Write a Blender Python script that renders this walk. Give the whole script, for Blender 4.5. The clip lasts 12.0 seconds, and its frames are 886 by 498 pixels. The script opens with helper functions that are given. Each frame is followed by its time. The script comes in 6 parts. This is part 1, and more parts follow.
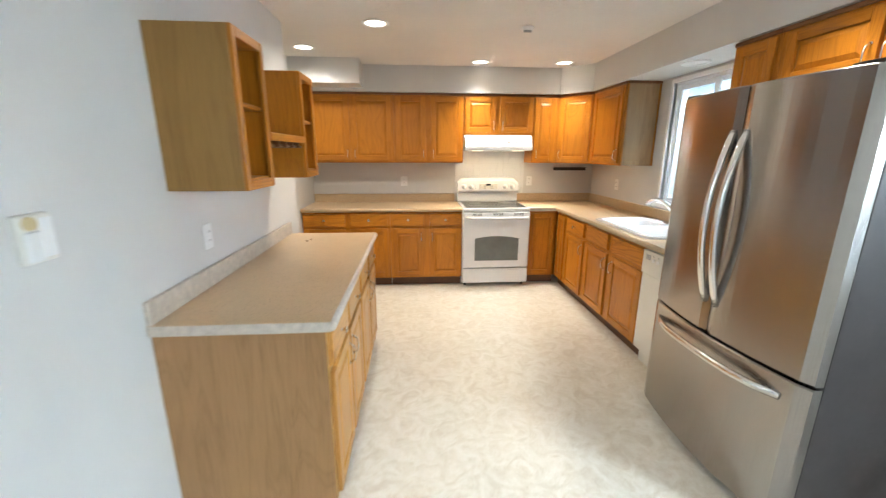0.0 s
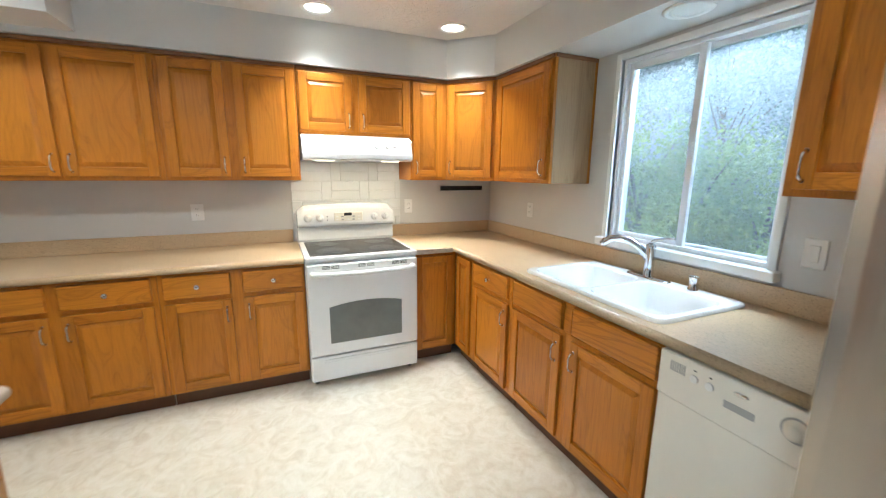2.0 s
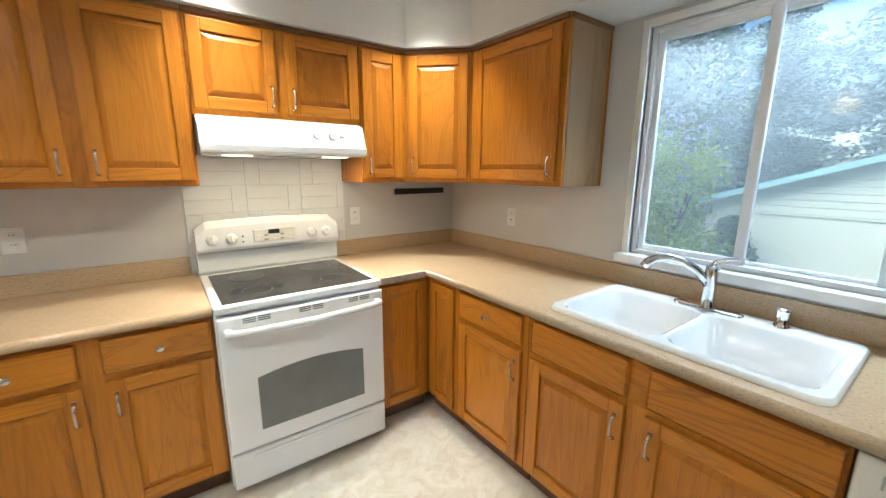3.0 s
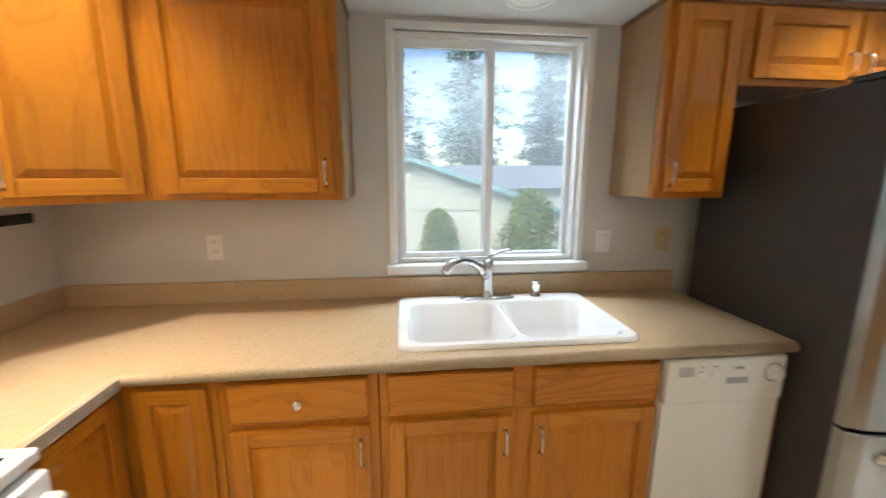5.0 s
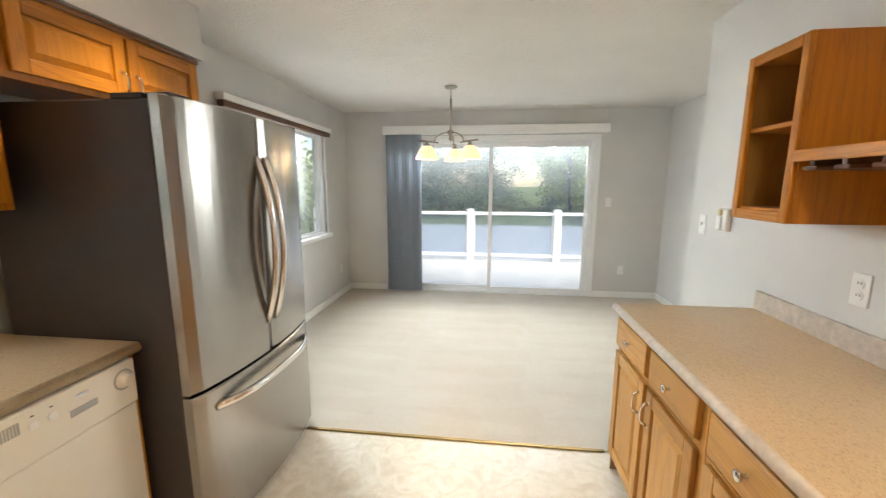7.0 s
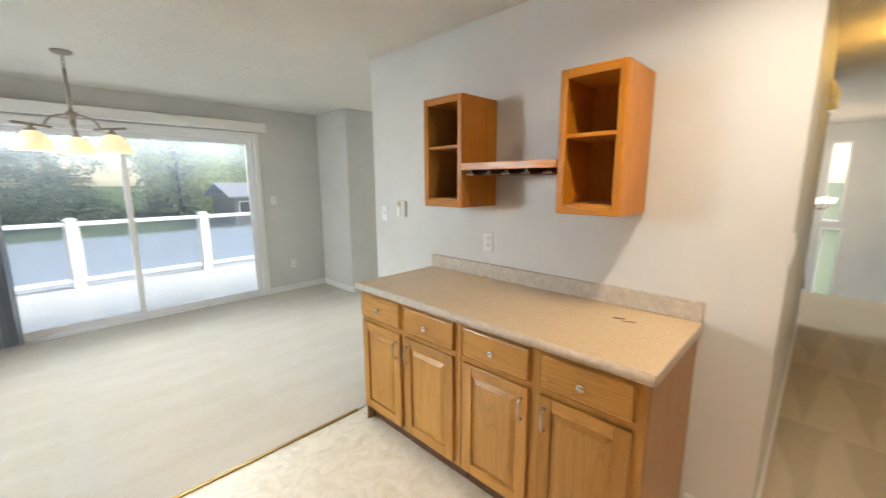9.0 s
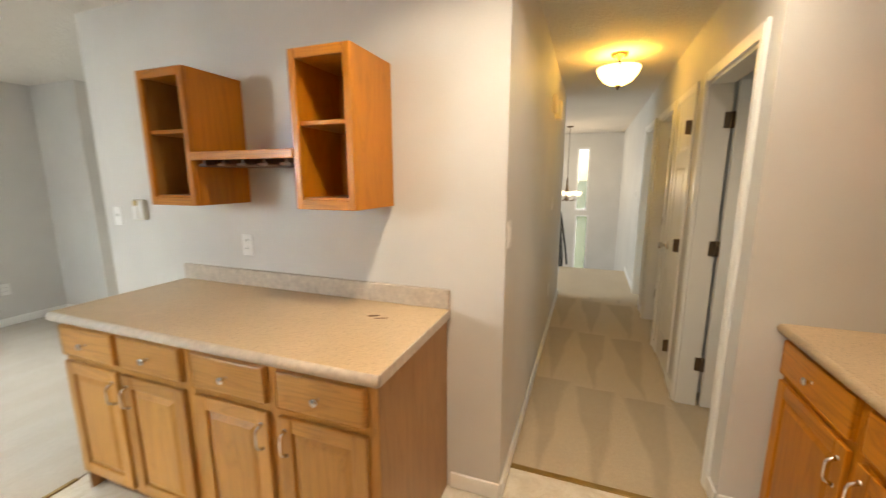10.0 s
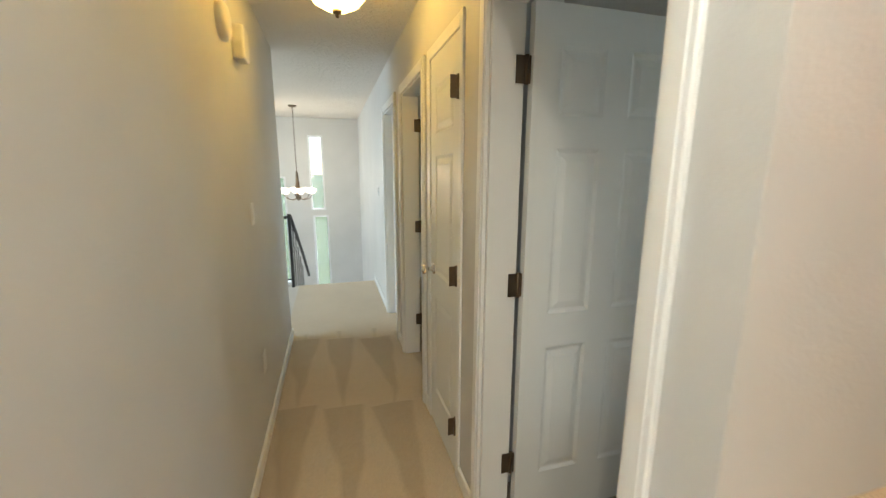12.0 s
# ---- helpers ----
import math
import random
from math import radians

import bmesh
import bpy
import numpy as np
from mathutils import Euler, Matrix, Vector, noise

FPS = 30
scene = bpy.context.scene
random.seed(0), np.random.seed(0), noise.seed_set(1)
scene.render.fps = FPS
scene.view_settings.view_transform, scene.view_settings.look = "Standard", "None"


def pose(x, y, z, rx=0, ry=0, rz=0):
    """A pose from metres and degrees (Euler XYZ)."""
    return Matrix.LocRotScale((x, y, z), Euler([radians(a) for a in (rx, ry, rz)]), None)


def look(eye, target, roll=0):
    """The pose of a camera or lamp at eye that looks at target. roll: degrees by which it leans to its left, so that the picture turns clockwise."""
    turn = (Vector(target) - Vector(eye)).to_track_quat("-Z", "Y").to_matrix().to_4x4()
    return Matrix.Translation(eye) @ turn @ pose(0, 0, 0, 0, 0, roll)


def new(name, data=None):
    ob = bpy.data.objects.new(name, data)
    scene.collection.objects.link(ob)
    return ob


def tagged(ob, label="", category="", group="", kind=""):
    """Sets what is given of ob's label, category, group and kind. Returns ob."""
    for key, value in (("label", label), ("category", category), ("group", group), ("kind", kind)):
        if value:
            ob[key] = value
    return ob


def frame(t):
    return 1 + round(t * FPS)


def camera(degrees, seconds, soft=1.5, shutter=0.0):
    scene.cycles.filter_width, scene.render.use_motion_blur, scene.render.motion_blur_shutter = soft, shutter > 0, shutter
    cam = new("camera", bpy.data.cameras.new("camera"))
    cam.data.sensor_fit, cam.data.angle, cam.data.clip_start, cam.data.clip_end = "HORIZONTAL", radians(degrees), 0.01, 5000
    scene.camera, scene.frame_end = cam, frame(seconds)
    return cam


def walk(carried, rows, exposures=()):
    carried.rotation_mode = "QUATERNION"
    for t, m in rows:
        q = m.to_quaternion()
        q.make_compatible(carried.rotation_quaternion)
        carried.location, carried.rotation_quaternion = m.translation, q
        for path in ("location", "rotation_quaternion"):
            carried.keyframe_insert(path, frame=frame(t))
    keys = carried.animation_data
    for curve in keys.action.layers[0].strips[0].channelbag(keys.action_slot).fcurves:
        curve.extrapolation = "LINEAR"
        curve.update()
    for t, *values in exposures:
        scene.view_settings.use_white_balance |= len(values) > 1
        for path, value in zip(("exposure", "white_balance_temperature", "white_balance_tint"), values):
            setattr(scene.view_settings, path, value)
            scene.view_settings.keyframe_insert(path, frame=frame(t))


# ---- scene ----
cam = camera(97.5, 12.0, 1.2, 0.3)
PATH = [
    (0, (0.059, 0.919, 1.517), (0.199, 2.855, 1.035), 0.2),
    (0.5, (0.169, 1.339, 1.546), (0.566, 3.242, 1.076), 0.6),
    (1, (0.198, 1.751, 1.498), (0.741, 3.625, 1.059), 0.5),
    (1.5, (0.277, 2.16, 1.505), (0.94, 3.999, 1.082), 0.4),
    (2, (0.435, 2.608, 1.474), (1.218, 4.406, 1.08), 0.5),
    (2.5, (0.445, 3.024, 1.469), (1.406, 4.732, 1.072), 0.4),
    (2.7, (0.451, 3.183, 1.483), (1.485, 4.847, 1.082), 0.4),
    (4.5, (0.533, 4.287, 1.49), (2.418, 4.817, 1.084), -0.1),
    (5, (0.519, 4.394, 1.491), (2.472, 4.181, 1.119), 0.1),
    (5.5, (0.379, 4.461, 1.513), (2.094, 3.502, 1.141), 0.2),
    (6, (0.27, 4.443, 1.521), (1.511, 2.914, 1.17), 0.2),
    (6.5, (0.254, 4.307, 1.524), (0.974, 2.472, 1.187), 0.2),
    (7, (0.385, 4.226, 1.493), (0.616, 2.267, 1.164), 0.2),
    (7.2, (0.478, 4.231, 1.477), (0.536, 2.259, 1.145), 0.1),
    (8.8, (0.991, 4.19, 1.512), (-0.282, 2.684, 1.175), -0.4),
    (9, (1.006, 4.235, 1.51), (-0.4, 2.856, 1.167), -0.3),
    (9.5, (0.934, 4.333, 1.513), (-0.737, 3.293, 1.158), -0.3),
    (10, (0.676, 4.473, 1.487), (-1.168, 3.788, 1.13), -0.1),
    (10.5, (0.371, 4.545, 1.474), (-1.568, 4.223, 1.101), 0.1),
    (11, (0.022, 4.504, 1.482), (-1.943, 4.496, 1.109), 0.2),
    (11.5, (-0.381, 4.54, 1.463), (-2.327, 4.809, 1.09), 0.1),
    (12, (-0.82, 4.567, 1.473), (-2.707, 5.107, 1.089), 0.2),
]
EXPOSURES = [(0.0, 3.07, 6300, 8), (1.0, 3.08, 5900, 5), (2.0, 3.03, 5500, 2), (2.7, 2.9, 5600, 2), (4.5, 2.45, 6650, 6), (5.0, 2.7, 6500, 8),
             (5.5, 2.9, 6400, 8), (6.0, 2.9, 7000, 10), (7.0, 3.03, 7450, 12), (9.0, 2.95, 7150, 10), (9.5, 2.9, 7500, 10), (10.0, 2.9, 7900, 12),
             (10.5, 2.95, 7700, 12), (11.0, 3.1, 6400, 3), (11.5, 3.1, 6300, 2), (12.0, 3.2, 6300, 4)]
walk(cam, [(t, look(eye, target, roll)) for t, eye, target, roll in PATH], EXPOSURES)

# ---- world, sun and exposure ----
world = bpy.data.worlds.new("overcast_sky")
scene.world = world
world.use_nodes = True
wn = world.node_tree.nodes
wl = world.node_tree.links
sky = wn.new("ShaderNodeTexSky")
sky.sky_type = 'NISHITA'
sky.sun_disc = False
sky.sun_elevation = radians(48)
sky.sun_rotation = radians(300)
sky.dust_density = 0.8
sky.air_density = 1.0
sky.ozone_density = 1.0
hs = wn.new("ShaderNodeHueSaturation")
hs.inputs["Saturation"].default_value = 1.05
hs.inputs["Value"].default_value = 0.6
wl.new(sky.outputs[0], hs.inputs["Color"])
wl.new(hs.outputs[0], wn["Background"].inputs["Color"])
wn["Background"].inputs["Strength"].default_value = 0.05

sun_data = bpy.data.lights.new("sun", 'SUN')
sun_data.energy = 1.0
sun_data.angle = radians(50)
sun_data.color = (1.0, 0.97, 0.93)
sun = new("sun", sun_data)
sun.matrix_world = pose(0, 0, 30, 42, 0, -120)


def sky_lamp(name, eye, target, w, h, watts, fan=180):
    """The open sky at the head of a window, as an area lamp."""
    d = bpy.data.lights.new(name, 'AREA')
    d.shape, d.size, d.size_y, d.energy, d.color = 'RECTANGLE', w, h, watts, (0.74, 0.88, 1.0)
    d.spread = radians(fan)
    new(name, d).matrix_world = look(eye, target)


sky_lamp("sky_at_slider", (0.4, -1.60, 2.45), (0.4, 4.0, 1.7), 2.7, 0.7, 20.0, 125)
sky_lamp("sky_at_dining_window", (2.85, 0.58, 2.42), (-0.6, 1.9, 1.3), 0.6, 1.8, 14.0, 130)
sky_lamp("sky_at_kitchen_window", (2.80, 3.97, 2.64), (0.9, 3.97, 0.7), 0.9, 0.4, 7.0, 150)
# added fill for the open door leaf, at an assumed unseen window
sky_lamp("sky_at_bedroom_window", (-1.66, 7.75, 1.75), (-2.3, 5.6, 1.0), 0.5, 1.0, 0.7)
# added cool fill for foyer and hall end, at an assumed unseen window
sky_lamp("sky_at_living_window", (-4.6, -0.75, 2.3), (-5.2, 3.6, 0.9), 3.0, 0.7, 48.0)


# ---- materials ----
def nodes_of(name, rough=0.5, metal=0.0, spec=0.5):
    m = bpy.data.materials.new(name)
    m.use_nodes = True
    nt = m.node_tree
    b = nt.nodes["Principled BSDF"]
    b.inputs["Roughness"].default_value = rough
    b.inputs["Metallic"].default_value = metal
    b.inputs["Specular IOR Level"].default_value = spec
    return m, nt, b


def coords(nt, scale=(1, 1, 1), jitter=0.0):
    tc = nt.nodes.new("ShaderNodeTexCoord")
    mp = nt.nodes.new("ShaderNodeMapping")
    mp.inputs["Scale"].default_value = scale
    nt.links.new(tc.outputs["Object"], mp.inputs["Vector"])
    if jitter:
        oi = nt.nodes.new("ShaderNodeObjectInfo")
        mul = nt.nodes.new("ShaderNodeMath")
        mul.operation = 'MULTIPLY'
        mul.inputs[1].default_value = jitter
        nt.links.new(oi.outputs["Random"], mul.inputs[0])
        nt.links.new(mul.outputs[0], mp.inputs["Location"])
    return mp.outputs[0]


def noise_tex(nt, vec, scale, detail=4.0, rough=0.55, dist=0.0):
    n = nt.nodes.new("ShaderNodeTexNoise")
    n.inputs["Scale"].default_value = scale
    n.inputs["Detail"].default_value = detail
    n.inputs["Roughness"].default_value = rough
    n.inputs["Distortion"].default_value = dist
    nt.links.new(vec, n.inputs["Vector"])
    return n.outputs["Fac"]


def ramp(nt, fac, stops):
    r = nt.nodes.new("ShaderNodeValToRGB")
    e = r.color_ramp.elements
    while len(e) < len(stops):
        e.new(0.5)
    for el, (p, c) in zip(e, stops):
        el.position, el.color = p, (*c, 1)
    nt.links.new(fac, r.inputs["Fac"])
    return r.outputs["Color"]


def mix(nt, fac, a, b, mode='MIX'):
    n = nt.nodes.new("ShaderNodeMix")
    n.data_type, n.blend_type = 'RGBA', mode
    for sock, v in ((n.inputs["Factor"], fac), (n.inputs["A"], a), (n.inputs["B"], b)):
        if isinstance(v, (int, float)):
            sock.default_value = v
        elif isinstance(v, tuple):
            sock.default_value = (*v, 1)
        else:
            nt.links.new(v, sock)
    return n.outputs["Result"]


def bump(nt, b, height, strength=0.2, distance=0.01):
    n = nt.nodes.new("ShaderNodeBump")
    n.inputs["Strength"].default_value = strength
    n.inputs["Distance"].default_value = distance
    nt.links.new(height, n.inputs["Height"])
    nt.links.new(n.outputs[0], b.inputs["Normal"])


def scaled(c, k):
    return tuple(v * k for v in c)


def paint(name, c, rough=0.55, grain=260.0, strength=0.08, blotch=0.06, spec=0.4):
    """Painted plaster: roller texture and faint uneven patches."""
    m, nt, b = nodes_of(name, rough, spec=spec)
    v = coords(nt)
    big = noise_tex(nt, v, 1.3, 3)
    col = ramp(nt, big, [(0.3, scaled(c, 1 - blotch)), (0.7, scaled(c, 1 + blotch))])
    nt.links.new(col, b.inputs["Base Color"])
    bump(nt, b, noise_tex(nt, v, grain, 3), strength, 0.004)
    return m


def plain(name, c, rough=0.4, metal=0.0, vary=0.05, scale=9.0, spec=0.5, coat=0.0):
    m, nt, b = nodes_of(name, rough, metal, spec)
    v = coords(nt)
    n = noise_tex(nt, v, scale, 4)
    nt.links.new(ramp(nt, n, [(0.3, scaled(c, 1 - vary)), (0.7, scaled(c, 1 + vary))]), b.inputs["Base Color"])
    rr = nt.nodes.new("ShaderNodeMapRange")
    rr.inputs["To Min"].default_value, rr.inputs["To Max"].default_value = rough * 0.85, min(1, rough * 1.15)
    nt.links.new(noise_tex(nt, v, scale * 4, 3), rr.inputs["Value"])
    nt.links.new(rr.outputs[0], b.inputs["Roughness"])
    b.inputs["Coat Weight"].default_value = coat
    return m


def oak(name, axis, c, deep, figure=0.42, rings=60.0, gloss=0.2):
    """Stained oak with the grain along one local axis."""
    m, nt, b = nodes_of(name, 0.46 - 0.4 * gloss, spec=0.3)
    s = [1, 1, 1]
    s[axis] = 0.13
    v = coords(nt, tuple(s), 7.0)
    s2 = [1, 1, 1]
    s2[axis] = 0.018
    v2 = coords(nt, tuple(s2), 5.0)
    wav = noise_tex(nt, v, 5.0, 2, 0.5, 0.7)
    ring = nt.nodes.new("ShaderNodeMath")
    ring.operation = 'MULTIPLY'
    ring.inputs[1].default_value = rings
    nt.links.new(wav, ring.inputs[0])
    sn = nt.nodes.new("ShaderNodeMath")
    sn.operation = 'SINE'
    nt.links.new(ring.outputs[0], sn.inputs[0])
    ring_col = ramp(nt, sn.outputs[0], [(0.0, scaled(c, 1.08)), (0.5, c), (0.82, deep), (1.0, scaled(c, 0.9))])
    pores = noise_tex(nt, v2, 330.0, 2, 0.6)
    pcol = ramp(nt, pores, [(0.36, scaled(deep, 0.75)), (0.5, scaled(c, 1.0))])
    mid = mix(nt, 0.3, mix(nt, figure, c, ring_col), pcol)
    big = noise_tex(nt, coords(nt, (1, 1, 1), 3.0), 2.2, 2)
    oi = nt.nodes.new("ShaderNodeObjectInfo")
    tone = ramp(nt, oi.outputs["Random"], [(0.0, (0.86, 0.82, 0.78)), (1.0, (1.08, 1.08, 1.08))])
    t2 = ramp(nt, big, [(0.3, (0.9, 0.9, 0.88)), (0.7, (1.05, 1.05, 1.05))])
    col = mix(nt, 1.0, mix(nt, 1.0, mid, tone, 'MULTIPLY'), t2, 'MULTIPLY')
    nt.links.new(col, b.inputs["Base Color"])
    bump(nt, b, pores, 0.12, 0.001)
    b.inputs["Coat Weight"].default_value = gloss
    b.inputs["Coat Roughness"].default_value = 0.2
    return m


HONEY, HONEY_DEEP = (0.52, 0.193, 0.014), (0.26, 0.085, 0.006)
oak_x = oak("oak_grain_x", 0, HONEY, HONEY_DEEP, 0.55, 75.0)
flame_x = oak("flame_figured_oak", 0, HONEY, HONEY_DEEP, 0.9, 95.0)
oak_z = oak("oak_grain_z", 2, HONEY, HONEY_DEEP)
# a lit copy of the honey oak: daylight paleness is in the colour
PALE, PALE_DEEP = (0.55, 0.275, 0.068), (0.30, 0.128, 0.030)
pale_x = oak("daylit_oak_grain_x", 0, PALE, PALE_DEEP, 0.5, 75.0)
pale_z = oak("daylit_oak_grain_z", 2, PALE, PALE_DEEP)
veneer = oak("brown_veneer_end", 2, (0.34, 0.185, 0.080), (0.20, 0.10, 0.038), 0.38, 45.0, 0.05)
taupe_veneer = oak("taupe_veneer_side", 2, (0.32, 0.205, 0.105), (0.22, 0.13, 0.06), 0.5, 40.0, 0.05)
olive_veneer = oak("olive_brown_veneer", 2, (0.34, 0.19, 0.055), (0.22, 0.11, 0.03), 0.45, 22.0, 0.03)
crown_mat = plain("dark_stained_strip", (0.20, 0.085, 0.028), 0.45, vary=0.15)
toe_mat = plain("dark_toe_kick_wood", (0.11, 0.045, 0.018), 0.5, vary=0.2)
wall_mat = paint("light_grey_wall_paint", (0.61, 0.60, 0.58), 0.5, 95, 0.22)
white_trim = paint("white_trim_paint", (0.80, 0.80, 0.78), 0.35, 90, 0.03, 0.02)
door_paint = paint("white_door_paint", (0.76, 0.76, 0.73), 0.38, 90, 0.04, 0.03)


def ceiling_material():
    m, nt, b = nodes_of("knockdown_ceiling", 0.8)
    v = coords(nt)
    nt.links.new(ramp(nt, noise_tex(nt, v, 1.1, 3), [(0.3, (0.70, 0.67, 0.63)), (0.7, (0.76, 0.73, 0.69))]), b.inputs["Base Color"])
    h = ramp(nt, noise_tex(nt, v, 26.0, 3, 0.6, 1.0), [(0.47, (0, 0, 0)), (0.6, (1, 1, 1))])
    bump(nt, b, h, 0.6, 0.006)
    return m


def laminate():
    m, nt, b = nodes_of("tan_speckled_laminate", 0.3)
    v = coords(nt)
    base = ramp(nt, noise_tex(nt, v, 3.0, 4), [(0.3, (0.50, 0.355, 0.205)), (0.7, (0.55, 0.405, 0.25))])
    sp = ramp(nt, noise_tex(nt, v, 150.0, 3, 0.7), [(0.33, (0.62, 0.6, 0.58)), (0.45, (1, 1, 1)), (0.6, (1.0, 1.0, 1.0)), (0.72, (1.35, 1.33, 1.28))])
    nt.links.new(mix(nt, 1.0, base, sp, 'MULTIPLY'), b.inputs["Base Color"])
    bump(nt, b, noise_tex(nt, v, 300.0, 2), 0.05, 0.001)
    return m


def vinyl():
    m, nt, b = nodes_of("cream_mottled_vinyl", 0.36)
    v = coords(nt)
    a = noise_tex(nt, v, 8.0, 5, 0.62, 1.8)
    base = ramp(nt, a, [(0.34, (0.60, 0.535, 0.435)), (0.46, (0.655, 0.60, 0.50)), (0.62, (0.72, 0.675, 0.59))])
    vein = ramp(nt, noise_tex(nt, v, 11.0, 5, 0.65, 2.5), [(0.46, (1, 1, 1)), (0.5, (0.95, 0.93, 0.90)), (0.54, (1, 1, 1))])
    nt.links.new(mix(nt, 1.0, base, vein, 'MULTIPLY'), b.inputs["Base Color"])
    bump(nt, b, noise_tex(nt, v, 60.0, 3), 0.06, 0.002)
    return m


def carpet(name, wedge, lamp_tint=(1, 1, 1)):
    """Cut pile; wedge is how plainly the vacuum strokes show."""
    m, nt, b = nodes_of(name, 0.95, spec=0.1)
    v = coords(nt)
    fib = noise_tex(nt, v, 420.0, 3, 0.7)
    tuft = noise_tex(nt, v, 60.0, 3, 0.6)
    cloud = noise_tex(nt, v, 1.4, 4, 0.6)
    base = ramp(nt, cloud, [(0.3, (0.55, 0.49, 0.415)), (0.7, (0.61, 0.555, 0.48))])
    # warm lamplight is multiplied into the pile colour here
    base = mix(nt, 1.0, base, lamp_tint, 'MULTIPLY')

    def op(kind, a, c=None):
        n = nt.nodes.new("ShaderNodeMath")
        n.operation = kind
        for sock, val in zip(n.inputs, (a, c)):
            if val is None:
                continue
            if isinstance(val, (int, float)):
                sock.default_value = val
            else:
                nt.links.new(val, sock)
        return n.outputs[0]

    sep = nt.nodes.new("ShaderNodeSeparateXYZ")
    nt.links.new(v, sep.inputs[0])
    wob = noise_tex(nt, v, 1.1, 2)
    lane = op('ADD', op('MULTIPLY', sep.outputs["Y"], 3.3), op('MULTIPLY', wob, 0.7))
    step = op('MULTIPLY', op('FRACT', op('MULTIPLY', op('FLOOR', lane), 0.37)), 0.13)
    along = op('FRACT', op('ADD', op('MULTIPLY', op('ADD', sep.outputs["X"], 2.23), -0.93), op('ADD', step, op('MULTIPLY', wob, 0.12))))
    across = op('ABSOLUTE', op('SUBTRACT', op('FRACT', lane), 0.5))
    stroke = op('SUBTRACT', op('MULTIPLY', along, 0.42), across)
    near = op('GREATER_THAN', op('ADD', sep.outputs["X"], op('MULTIPLY', wob, 0.2)), -4.3)
    tone = ramp(nt, op('MULTIPLY', op('ADD', op('MULTIPLY', stroke, 6.0), 0.5), near), [(0.2, (1, 1, 1)), (0.8, scaled((1, 0.985, 0.96), 1 - wedge))])
    f2 = ramp(nt, fib, [(0.25, (0.72, 0.71, 0.7)), (0.65, (1.05, 1.05, 1.05))])
    f3 = ramp(nt, tuft, [(0.3, (0.93, 0.93, 0.93)), (0.7, (1.03, 1.03, 1.03))])
    col = mix(nt, 1.0, mix(nt, 1.0, mix(nt, 1.0, base, tone, 'MULTIPLY'), f2, 'MULTIPLY'), f3, 'MULTIPLY')
    nt.links.new(col, b.inputs["Base Color"])
    bump(nt, b, fib, 0.6, 0.006)
    b.inputs["Sheen Weight"].default_value = 0.2
    return m


def brushed(name, c, rough, axis=2):
    m, nt, b = nodes_of(name, rough, 1.0)
    s = [1, 1, 1]
    s[axis] = 0.01
    n = noise_tex(nt, coords(nt, tuple(s)), 420.0, 2, 0.6)
    nt.links.new(ramp(nt, n, [(0.3, scaled(c, 0.93)), (0.7, scaled(c, 1.05))]), b.inputs["Base Color"])
    bump(nt, b, n, 0.05, 0.0006)
    tg = nt.nodes.new("ShaderNodeTangent")
    tg.direction_type, tg.axis = 'RADIAL', 'Z'
    nt.links.new(tg.outputs[0], b.inputs["Tangent"])
    b.inputs["Anisotropic"].default_value = 0.85
    b.inputs["Anisotropic Rotation"].default_value = 0.25
    return m


def glass_mat(name, tint=(0.96, 0.98, 0.98), rough=0.0, haze=0.0):
    m, nt, b = nodes_of(name, rough)
    b.inputs["Base Color"].default_value = (*tint, 1)
    b.inputs["Transmission Weight"].default_value = 1.0
    b.inputs["IOR"].default_value = 1.3
    b.inputs["Specular IOR Level"].default_value = 0.5
    if haze:
        # a pale translucent veil that puts outdoor haze and glare into the glass
        tl = nt.nodes.new("ShaderNodeBsdfTranslucent")
        tl.inputs["Color"].default_value = (0.92, 0.96, 1.0, 1)
        mx = nt.nodes.new("ShaderNodeMixShader")
        rr = nt.nodes.new("ShaderNodeMapRange")
        rr.inputs["To Min"].default_value, rr.inputs["To Max"].default_value = haze * 0.6, haze * 1.4
        nt.links.new(noise_tex(nt, coords(nt), 7.0, 5), rr.inputs["Value"])
        nt.links.new(rr.outputs[0], mx.inputs[0])
        nt.links.new(b.outputs[0], mx.inputs[1])
        nt.links.new(tl.outputs[0], mx.inputs[2])
        nt.links.new(mx.outputs[0], nt.nodes["Material Output"].inputs["Surface"])
    return m


def glow(name, c, strength):
    m, nt, b = nodes_of(name, 0.5)
    b.inputs["Base Color"].default_value = (*c, 1)
    b.inputs["Emission Color"].default_value = (*c, 1)
    b.inputs["Emission Strength"].default_value = strength
    return m


ceil_mat = ceiling_material()
lam_mat = laminate()
vinyl_mat = vinyl()
worn_edge = plain("pale_worn_laminate", (0.50, 0.43, 0.36), 0.45, vary=0.16, scale=38.0)
carpet_mat = carpet("pale_beige_carpet", 0.03)
# same beige carpet, with the hall lamp's warm cast in its colour
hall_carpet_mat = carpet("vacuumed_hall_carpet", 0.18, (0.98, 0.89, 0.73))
steel = brushed("brushed_stainless_steel", (0.39, 0.36, 0.33), 0.21)
steel_side = plain("graphite_painted_steel", (0.036, 0.029, 0.027), 0.5, vary=0.1)
nickel = plain("satin_nickel", (0.76, 0.74, 0.71), 0.17, 1.0)
chrome = plain("chrome", (0.75, 0.76, 0.78), 0.09, 1.0, vary=0.02)
warm_nickel = plain("warm_brushed_nickel", (0.36, 0.32, 0.28), 0.3, 1.0)
bronze = plain("aged_bronze", (0.16, 0.12, 0.085), 0.4, 1.0, vary=0.15)
enamel = plain("white_enamel", (0.80, 0.80, 0.80), 0.16, vary=0.015, coat=0.3)
